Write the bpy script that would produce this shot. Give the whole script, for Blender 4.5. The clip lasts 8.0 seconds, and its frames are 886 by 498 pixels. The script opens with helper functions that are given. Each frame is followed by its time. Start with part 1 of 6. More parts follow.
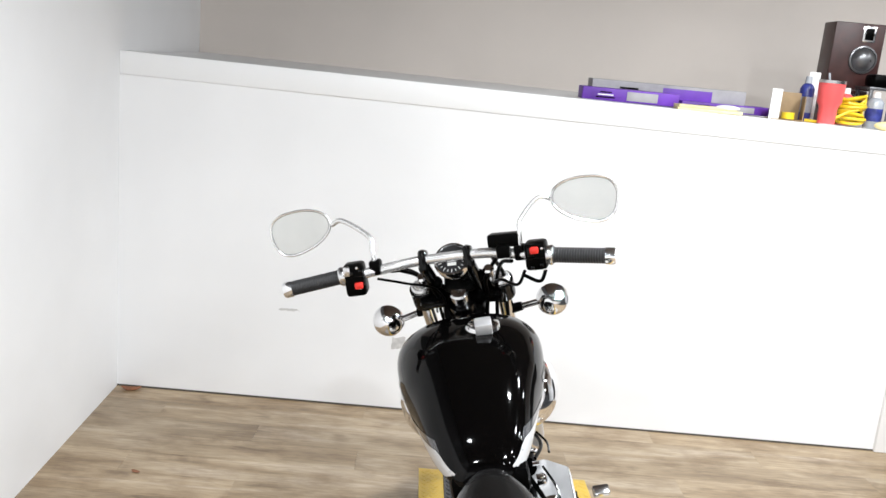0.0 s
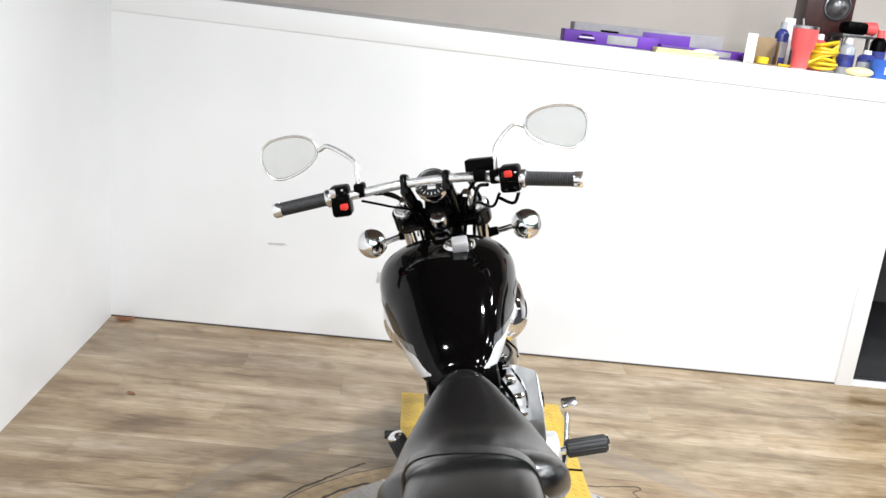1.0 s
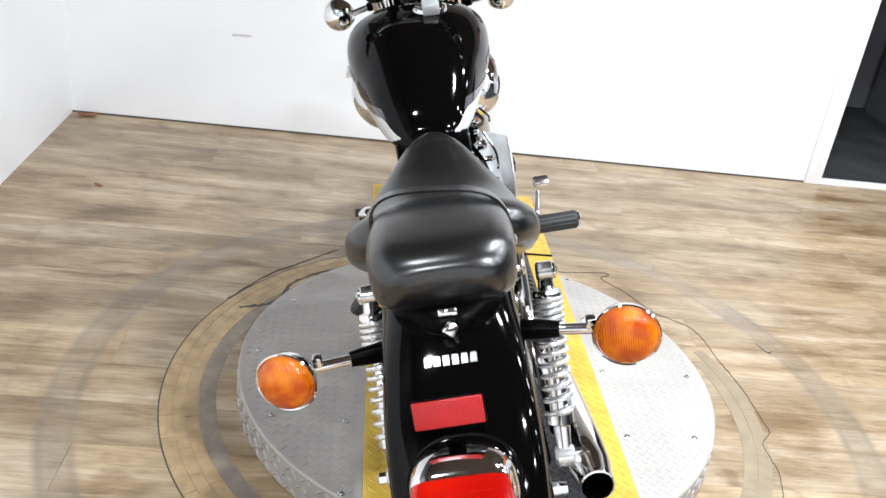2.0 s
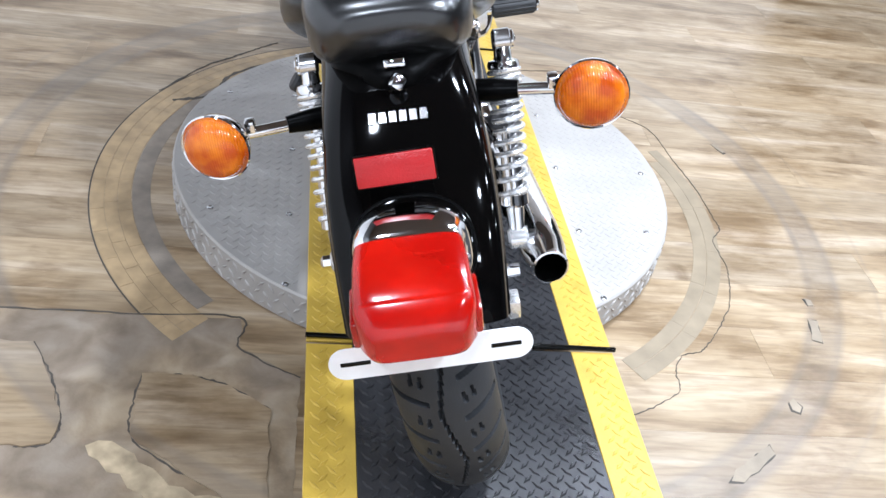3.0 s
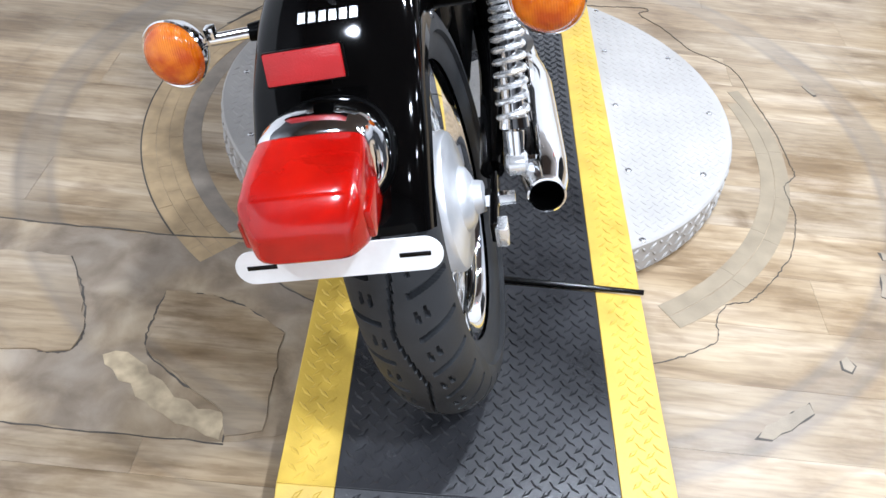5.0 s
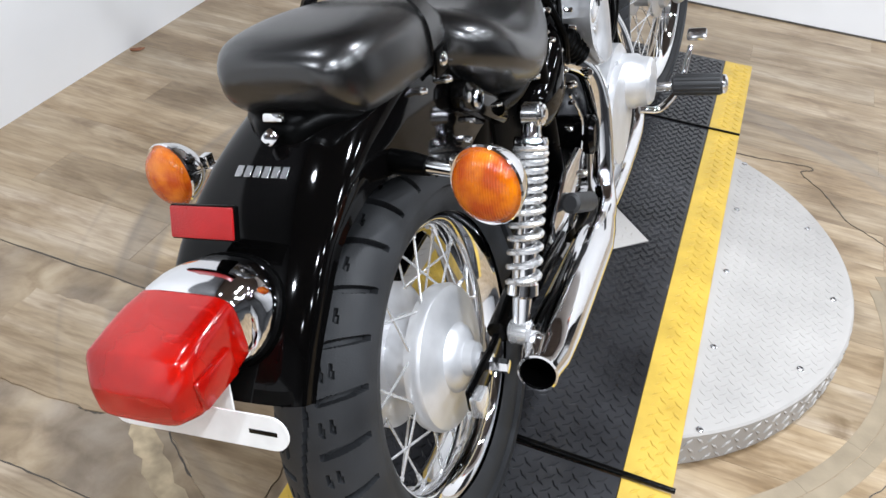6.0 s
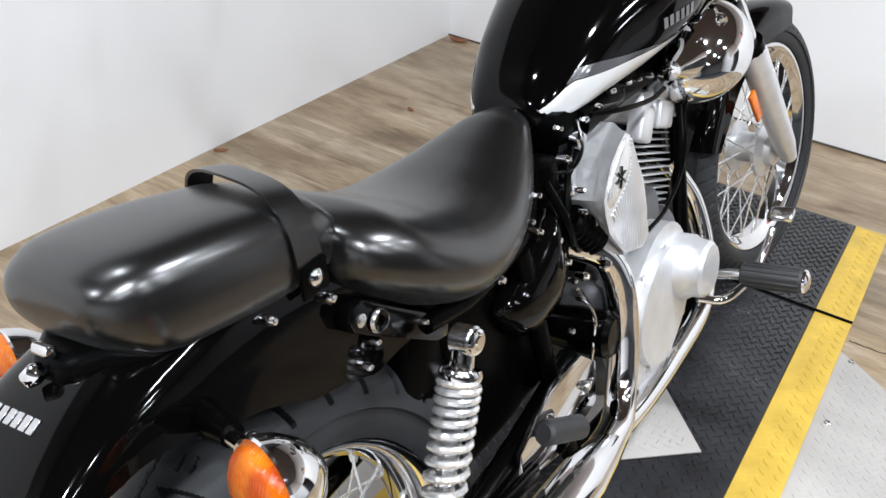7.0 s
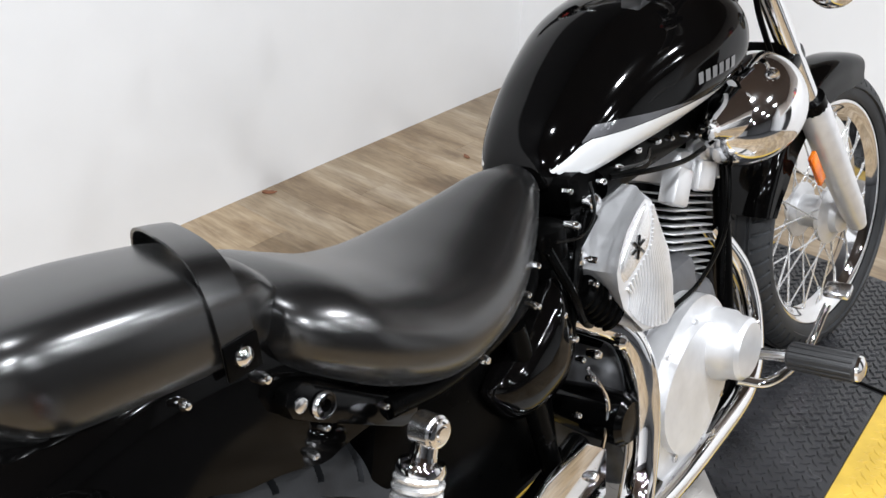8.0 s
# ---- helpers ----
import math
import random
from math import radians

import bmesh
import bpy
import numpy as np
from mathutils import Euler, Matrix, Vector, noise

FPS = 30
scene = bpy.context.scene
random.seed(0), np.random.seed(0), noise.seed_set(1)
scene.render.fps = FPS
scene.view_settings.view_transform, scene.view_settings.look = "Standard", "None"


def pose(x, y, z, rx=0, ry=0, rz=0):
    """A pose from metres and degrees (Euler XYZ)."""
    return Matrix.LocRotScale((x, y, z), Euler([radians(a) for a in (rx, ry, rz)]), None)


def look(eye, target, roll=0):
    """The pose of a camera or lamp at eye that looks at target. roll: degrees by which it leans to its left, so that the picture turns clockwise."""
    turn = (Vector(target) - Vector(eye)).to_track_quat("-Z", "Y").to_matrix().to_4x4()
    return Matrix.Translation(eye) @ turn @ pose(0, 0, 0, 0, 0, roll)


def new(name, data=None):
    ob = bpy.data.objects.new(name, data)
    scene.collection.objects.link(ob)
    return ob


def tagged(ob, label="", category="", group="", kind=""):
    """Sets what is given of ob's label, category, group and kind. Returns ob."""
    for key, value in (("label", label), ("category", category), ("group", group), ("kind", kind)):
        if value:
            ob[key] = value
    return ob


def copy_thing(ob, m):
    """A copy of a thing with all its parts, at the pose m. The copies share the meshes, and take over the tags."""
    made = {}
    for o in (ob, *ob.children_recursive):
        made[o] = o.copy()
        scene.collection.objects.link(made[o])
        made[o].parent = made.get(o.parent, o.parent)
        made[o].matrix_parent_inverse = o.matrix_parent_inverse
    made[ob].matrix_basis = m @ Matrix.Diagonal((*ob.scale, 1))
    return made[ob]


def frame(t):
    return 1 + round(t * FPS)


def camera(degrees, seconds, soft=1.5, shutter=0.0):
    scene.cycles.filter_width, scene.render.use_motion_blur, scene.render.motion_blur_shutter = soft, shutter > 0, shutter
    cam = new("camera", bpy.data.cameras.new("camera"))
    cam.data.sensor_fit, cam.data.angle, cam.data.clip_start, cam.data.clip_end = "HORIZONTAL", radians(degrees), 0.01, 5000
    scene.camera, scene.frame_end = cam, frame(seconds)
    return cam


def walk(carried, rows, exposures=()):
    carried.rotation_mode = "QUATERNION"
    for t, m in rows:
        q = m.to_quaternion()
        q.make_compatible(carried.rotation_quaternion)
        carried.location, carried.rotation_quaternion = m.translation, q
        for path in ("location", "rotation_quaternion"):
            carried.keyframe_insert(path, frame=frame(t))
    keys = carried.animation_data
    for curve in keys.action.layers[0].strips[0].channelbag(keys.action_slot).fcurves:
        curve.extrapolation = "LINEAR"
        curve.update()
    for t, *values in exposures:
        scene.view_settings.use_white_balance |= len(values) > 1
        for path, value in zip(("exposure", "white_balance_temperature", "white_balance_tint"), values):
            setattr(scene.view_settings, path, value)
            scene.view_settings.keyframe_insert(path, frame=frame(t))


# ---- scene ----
cam = camera(54.2, 8.0)
PATH = [
    (0, (-0.3931, -1.0295, 1.5039), (-0.3115, 0.9688, 1.0562), 5.3),
    (0.5, (-0.3937, -1.1371, 1.5029), (-0.2909, 0.8484, 1.0101), 5.8),
    (1, (-0.3731, -1.1725, 1.467), (-0.2542, 0.7973, 0.9169), 6.1),
    (1.5, (-0.36, -1.183, 1.4056), (-0.2037, 0.7244, 0.6741), 6.4),
    (1.7, (-0.3549, -1.1852, 1.3738), (-0.175, 0.6857, 0.5583), 6.7),
    (2.8, (-0.3394, -1.1354, 1.2591), (-0.0185, 0.5057, 0.0748), 9.9),
    (3, (-0.3321, -1.1335, 1.2253), (0.0262, 0.4451, -0.0318), 10.9),
    (3.5, (-0.3279, -1.1285, 1.1689), (0.0789, 0.2983, -0.2448), 13.2),
    (4, (-0.3189, -1.1369, 1.1361), (0.0987, 0.2251, -0.336), 13.9),
    (4.5, (-0.2851, -1.1387, 1.1546), (0.0796, 0.243, -0.3135), 13),
    (4.7, (-0.2278, -1.1402, 1.1638), (0.0403, 0.3095, -0.2592), 9.7),
    (5.8, (0.1467, -1.0796, 1.2529), (-0.302, 0.4347, -0.0522), 4.9),
    (6, (0.1675, -0.9828, 1.2581), (-0.3112, 0.562, 0), 4.9),
    (6.5, (0.213, -0.7994, 1.2663), (-0.3374, 0.7502, 0.0441), 1.8),
    (7, (0.3011, -0.5905, 1.2755), (-0.5781, 0.879, 0.1496), 4),
    (7.5, (0.3369, -0.4663, 1.255), (-0.7111, 0.8884, 0.1301), 2.2),
    (8, (0.3365, -0.4407, 1.256), (-0.7372, 0.9506, 0.2028), 2.9),
]
EXPOSURES = ((0, 0.08, 6500, 11), (1, 0.10, 6500, 11), (1.7, 0.15, 6450, 11), (2.8, 0.20, 5750, 12), (4.7, 0.18, 5750, 12), (5.8, -0.12, 6100, 12), (6.5, -0.18, 6200, 12), (8, -0.10, 6400, 12))
walk(cam, [(t, look(eye, target, roll)) for t, eye, target, roll in PATH], EXPOSURES)

# ---- light ----
world = bpy.data.worlds.new("room_world")
scene.world = world
world.use_nodes = True
world.node_tree.nodes["Background"].inputs[0].default_value = (0.9, 0.95, 1.0, 1)
world.node_tree.nodes["Background"].inputs[1].default_value = 0.05
LAMP_WATTS = 24.8
EAST = 7.0                              # the far side of the hall, out of view
CEILING = 2.75
LAMP_PLACES = [(-1.05, -2.1, 1.5), (-1.05, -0.3, 0.65), (0.65, 0.65, 2.1), (0.65, -1.25, 2.1), (0.65, -2.7, 0.5), (1.65, 1.45, 0.85), (1.65, 0.4, 0.95), (1.65, -0.65, 0.95), (1.65, -1.9, 0.9), (2.85, 1.9, 0.45), (2.85, 0.7, 0.8), (2.85, -0.8, 0.8), (4.4, 1.2, 0.8), (4.4, -0.8, 0.8)]


# ---- materials ----
def nodes_of(name):
    m = bpy.data.materials.new(name)
    m.use_nodes = True
    return m, m.node_tree.nodes, m.node_tree.links, m.node_tree.nodes["Principled BSDF"]


def ramp(n, stops):
    r = n.new("ShaderNodeValToRGB")
    while len(r.color_ramp.elements) < len(stops):
        r.color_ramp.elements.new(0.5)
    for e, (p, c) in zip(r.color_ramp.elements, stops):
        e.position, e.color = p, (*c, 1)
    return r


def surface(name, color, rough, metal=0.0, vary=0.15, scale=30.0, fine=400.0, bump=0.05, coat=0.0, spread=0.12, depth=0.002, spec=0.5):
    """A surface with broad blotches, fine grain, uneven gloss and a little relief."""
    m, n, l, p = nodes_of(name)
    tc = n.new("ShaderNodeTexCoord")
    a, b = n.new("ShaderNodeTexNoise"), n.new("ShaderNodeTexNoise")
    a.inputs["Scale"].default_value, a.inputs["Detail"].default_value = scale, 5
    b.inputs["Scale"].default_value, b.inputs["Detail"].default_value = fine, 3
    l.new(tc.outputs["Object"], a.inputs["Vector"])
    l.new(tc.outputs["Object"], b.inputs["Vector"])
    lo = tuple(max(0, c * (1 - vary)) for c in color)
    hi = tuple(min(1, c * (1 + vary)) for c in color)
    r = ramp(n, [(0.3, lo), (0.7, hi)])
    l.new(a.outputs["Fac"], r.inputs["Fac"])
    l.new(r.outputs["Color"], p.inputs["Base Color"])
    mr = n.new("ShaderNodeMapRange")
    mr.inputs["From Min"].default_value, mr.inputs["From Max"].default_value = 0.3, 0.7
    mr.inputs["To Min"].default_value, mr.inputs["To Max"].default_value = max(0.01, rough - spread * rough), min(1, rough + spread * rough)
    l.new(a.outputs["Fac"], mr.inputs["Value"])
    l.new(mr.outputs["Result"], p.inputs["Roughness"])
    p.inputs["Metallic"].default_value = metal
    p.inputs["Coat Weight"].default_value = coat
    p.inputs["Coat Roughness"].default_value = 0.03
    p.inputs["Specular IOR Level"].default_value = spec
    if bump:
        bp = n.new("ShaderNodeBump")
        bp.inputs["Strength"].default_value, bp.inputs["Distance"].default_value = bump, depth
        l.new(b.outputs["Fac"], bp.inputs["Height"])
        l.new(bp.outputs["Normal"], p.inputs["Normal"])
    return m


def lens_plastic(name, light, deep, scale, flutes, see=0.35):
    """Clear coloured plastic: part body colour, part see-through, with moulded flutes below a glossy face."""
    m, n, l, p = nodes_of(name)
    tc, a, w = n.new("ShaderNodeTexCoord"), n.new("ShaderNodeTexNoise"), n.new("ShaderNodeTexWave")
    a.inputs["Scale"].default_value, a.inputs["Detail"].default_value = scale, 4
    w.inputs["Scale"].default_value, w.inputs["Distortion"].default_value = 110.0, 0.4
    l.new(tc.outputs["Object"], a.inputs["Vector"])
    l.new(tc.outputs["Object"], w.inputs["Vector"])
    r = ramp(n, [(0.35, deep), (0.65, light)])
    l.new(a.outputs["Fac"], r.inputs["Fac"])
    l.new(r.outputs["Color"], p.inputs["Base Color"])
    bp = n.new("ShaderNodeBump")
    bp.inputs["Strength"].default_value, bp.inputs["Distance"].default_value = flutes, 0.001
    l.new(w.outputs["Fac"], bp.inputs["Height"])
    l.new(bp.outputs["Normal"], p.inputs["Normal"])
    p.inputs["Roughness"].default_value = 0.14
    p.inputs["Specular IOR Level"].default_value = 0.35
    p.inputs["Transmission Weight"].default_value = see
    p.inputs["Coat Weight"].default_value, p.inputs["Coat Roughness"].default_value = 0.25, 0.04
    return m


PAINT = surface("black_paint", (0.0012, 0.0011, 0.0011), 0.06, coat=0.0, bump=0.0, vary=0.1, spread=0.0, spec=0.17)
BLACK = surface("black_enamel", (0.001, 0.001, 0.001), 0.12, bump=0.02, spec=0.22)
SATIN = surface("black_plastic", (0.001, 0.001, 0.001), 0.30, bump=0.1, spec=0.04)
CHROME = surface("chrome", (0.83, 0.83, 0.84), 0.06, metal=1.0, bump=0.0, vary=0.03)
DULL = surface("dull_chrome", (0.70, 0.70, 0.71), 0.2, metal=1.0, bump=0.02, vary=0.1)
ALLOY = surface("silver_alloy", (0.66, 0.66, 0.67), 0.36, metal=0.6, bump=0.05, vary=0.08)
SILVER = surface("silver_paint", (0.62, 0.62, 0.62), 0.3, metal=0.25, coat=0.8, bump=0.0, vary=0.03)
CHARCOAL = surface("charcoal_paint", (0.07, 0.07, 0.075), 0.22, metal=0.3, coat=0.8, bump=0.0)
VINYL = surface("seat_vinyl", (0.0025, 0.0024, 0.0024), 0.27, bump=0.03, fine=900, depth=0.0004, vary=0.15, spec=0.95, spread=0.0)
VINYL.node_tree.nodes["Principled BSDF"].inputs["Sheen Weight"].default_value = 0.05
VINYL.node_tree.nodes["Principled BSDF"].inputs["Sheen Roughness"].default_value = 0.35
RUBBER = surface("tyre_rubber", (0.021, 0.022, 0.024), 0.55, bump=0.15, vary=0.3, scale=14, spec=0.3)
MIRROR = surface("mirror_glass", (0.60, 0.61, 0.60), 0.03, metal=1.0, bump=0.0, vary=0.02)
GRIP = surface("grip_rubber", (0.020, 0.020, 0.021), 0.55, bump=0.1)
RED = lens_plastic("red_lens", (0.70, 0.012, 0.003), (0.52, 0.004, 0.001), 16, 0.0, 0.6)
RED_DARK = surface("red_reflector", (0.34, 0.005, 0.006), 0.30, coat=0.0, bump=0.25, fine=500)
AMBER = lens_plastic("amber_lens", (0.95, 0.26, 0.001), (0.60, 0.085, 0.0), 42, 0.4)
SWITCH_RED = surface("red_switch", (0.75, 0.03, 0.02), 0.4)
PLATE_WHITE = surface("zinc_white", (0.78, 0.78, 0.77), 0.35, metal=0.1, vary=0.08)
MARK = surface("dull_grey_mark", (0.13, 0.13, 0.13), 0.35, bump=0.0)
DIAL = surface("dial_black", (0.012, 0.012, 0.013), 0.35, coat=0.0, spec=0.3)
MAT_BLACK = surface("black_mat", (0.023, 0.023, 0.025), 0.25, bump=0.2, vary=0.45, scale=6, fine=260)
MAT_YELLOW = surface("yellow_mat", (0.55, 0.365, 0.052), 0.42, bump=0.2, vary=0.16, scale=14, fine=200)
STEEL = surface("tread_plate", (0.395, 0.372, 0.348), 0.55, metal=0.15, bump=0.05, vary=0.12, scale=5)
WALL = surface("white_wall", (0.82, 0.82, 0.825), 0.6, bump=0.06, vary=0.045, scale=1.4, fine=90)
TRIM = surface("white_trim", (0.86, 0.86, 0.86), 0.45, bump=0.03, vary=0.015, scale=3)
UPPER = surface("grey_wall", (0.67, 0.61, 0.56), 0.7, bump=0.05, vary=0.06, scale=1.2)
CEIL = surface("ceiling_brown", (0.085, 0.060, 0.046), 0.8, bump=0.05, vary=0.1, scale=2)
DARK = surface("darkened_black", (0.03, 0.03, 0.032), 0.7, bump=0.05, vary=0.3, scale=4)
DARK_GREY = surface("darkened_grey", (0.10, 0.10, 0.105), 0.7, bump=0.05, vary=0.2, scale=3)
CASE = surface("dark_casting", (0.10, 0.10, 0.105), 0.45, metal=0.5, bump=0.15, vary=0.25, scale=40)
POLISHED = surface("polished_alloy", (0.80, 0.80, 0.80), 0.25, metal=0.75, bump=0.02, vary=0.06)


# ---- mesh tools ----
def link(name, bm, material, parent=None, label="", m=None, sharp=38):
    """One bmesh as one mesh object; m is its pose under its parent."""
    bmesh.ops.recalc_face_normals(bm, faces=bm.faces)
    me = bpy.data.meshes.new(name)
    bm.to_mesh(me)
    bm.free()
    return link_mesh(name, me, material, parent, label, m, sharp)


def link_mesh(name, me, material, parent=None, label="", m=None, sharp=38):
    if not me.materials:
        me.materials.append(material)
        me.polygons.foreach_set("use_smooth", [True] * len(me.polygons))
        me.set_sharp_from_angle(angle=radians(sharp))
    ob = new(name, me)
    if parent:
        ob.parent = parent
    if m is not None:
        ob.matrix_basis = m
    if label:
        ob["label"] = label
    return ob


part = link


def empty(name, m, label, category, group="", kind=""):
    ob = new(name)
    ob.empty_display_size = 0.1
    ob.matrix_basis = m
    return tagged(ob, label, category, group, kind)


def skin(rows, closed=True, caps=True, bm=None):
    """Joins rows of points into a skin."""
    bm = bm or bmesh.new()
    vs = [[bm.verts.new(p) for p in row] for row in rows]
    count = len(rows[0])
    for a, b in zip(vs, vs[1:]):
        for i in range(count if closed else count - 1):
            j = (i + 1) % count
            bm.faces.new((a[i], a[j], b[j], b[i]))
    if caps and closed:
        bm.faces.new(vs[0][::-1])
        bm.faces.new(vs[-1])
    return bm


def smooth_line(points, count):
    """A Catmull-Rom line through the points (tuples of any length)."""
    p = np.array(points, float)
    if len(p) == 2:
        p = np.array([p[0], (p[0] + p[1]) / 2, p[1]])
    q = np.vstack([2 * p[0] - p[1], p, 2 * p[-1] - p[-2]])
    out = []
    for s in np.linspace(0, len(p) - 1, count):
        i = min(int(s), len(p) - 2)
        u = s - i
        a, b, c, d = q[i:i + 4]
        out.append(0.5 * (2 * b + (c - a) * u + (2 * a - 5 * b + 4 * c - d) * u * u + (3 * b - a - 3 * c + d) * u ** 3))
    return np.array(out)


def tube(points, radius, seg=12, count=None, bm=None, straight=False):
    """A round tube along a line; radius is one number or one for each point."""
    n = len(points)
    rad = [radius] * n if isinstance(radius, (int, float)) else list(radius)
    data = [(*p, r) for p, r in zip(points, rad)]
    line = np.array(data, float) if straight else smooth_line(data, count or max(2, (n - 1) * 7))
    rows, up = [], None
    for i, v in enumerate(line):
        d = Vector(line[min(i + 1, len(line) - 1)][:3] - line[max(i - 1, 0)][:3]).normalized()
        if up is None:
            up = d.orthogonal().normalized()
        up = (up - d * up.dot(d)).normalized()
        side = d.cross(up)
        c = Vector(v[:3])
        rows.append([c + (up * math.cos(a) + side * math.sin(a)) * v[3] for a in (k * math.tau / seg for k in range(seg))])
    return skin(rows, bm=bm)


def lathe(profile, seg=32, m=None, bm=None, closed=False):
    """Turns (along, radius) about the local x axis."""
    m = m or Matrix()
    rows = []
    for k in range(seg):
        a = k * math.tau / seg
        rows.append([m @ Vector((h, r * math.cos(a), r * math.sin(a))) for h, r in profile])
    bm = bm or bmesh.new()
    vs = [[bm.verts.new(p) for p in row] for row in rows]
    n = len(profile)
    for k in range(seg):
        a, b = vs[k], vs[(k + 1) % seg]
        for i in range(n if closed else n - 1):
            j = (i + 1) % n
            bm.faces.new((a[i], a[j], b[j], b[i]))
    if not closed:
        for i in (0, n - 1):
            if profile[i][1] > 1e-5:
                bm.faces.new([v[i] for v in vs])
        bmesh.ops.remove_doubles(bm, verts=bm.verts, dist=1e-6)
    return bm


def block(size, bevel=0.004, m=None, bm=None, seg=2):
    """A box with rounded edges, centred."""
    b2 = bmesh.new()
    bmesh.ops.create_cube(b2, size=1.0, matrix=Matrix.Diagonal((*size, 1)))
    if bevel:
        bmesh.ops.bevel(b2, geom=list(b2.edges), offset=bevel, segments=seg, profile=0.5, affect="EDGES")
    if m is not None:
        bmesh.ops.transform(b2, matrix=m, verts=b2.verts)
    if bm is None:
        return b2
    return merge(bm, b2)


def merge(bm, b2):
    me = bpy.data.meshes.new("joined")
    b2.to_mesh(me)
    b2.free()
    bm.from_mesh(me)
    bpy.data.meshes.remove(me)
    return bm


def prism(outline, low, high, bevel=0.0, m=None):
    """An outline (x, y) raised from z = low to high."""
    bm = bmesh.new()
    a = [bm.verts.new((x, y, low)) for x, y in outline]
    b = [bm.verts.new((x, y, high)) for x, y in outline]
    n = len(a)
    bm.faces.new(a[::-1])
    top = bm.faces.new(b)
    for i in range(n):
        bm.faces.new((a[i], a[(i + 1) % n], b[(i + 1) % n], b[i]))
    if bevel:
        bmesh.ops.bevel(bm, geom=list(top.edges), offset=bevel, segments=2, profile=0.5, affect="EDGES")
    if m is not None:
        bmesh.ops.transform(bm, matrix=m, verts=bm.verts)
    return bm


def ball(radii, m=None, bm=None, u=20, v=12):
    b2 = bmesh.new()
    bmesh.ops.create_uvsphere(b2, u_segments=u, v_segments=v, radius=1.0, matrix=(m or Matrix()) @ Matrix.Diagonal((*radii, 1)))
    return merge(bm, b2) if bm else b2


# ---- the room ----
CORNER = Vector((-1.588, 2.49))
FAR = Vector((0.99965, -0.02653))      # along the far wall, to its right
BACK = Vector((0.0045, -0.99999))      # along the side wall, away from the far wall
TURN = math.degrees(math.atan2(FAR.y, FAR.x))
LEDGE = 1.385
SAG = 0.8                               # the beam drops a little along its run


def wall_pose(along, out=0.0, z=0.0):
    """A pose on the far wall: x along it, y into it."""
    p = CORNER + FAR * along
    return pose(p.x, p.y, z, 0, 0, TURN) @ pose(0, out, 0)


def slab(name, size, m, material, label, category, bevel=0.0):
    """A box that stands on its pose: x from 0, y from 0, z from 0."""
    bm = block(size, bevel, pose(size[0] / 2, size[1] / 2, size[2] / 2))
    return tagged(link(name, bm, material, None, "", m), label, category, "", "structure")


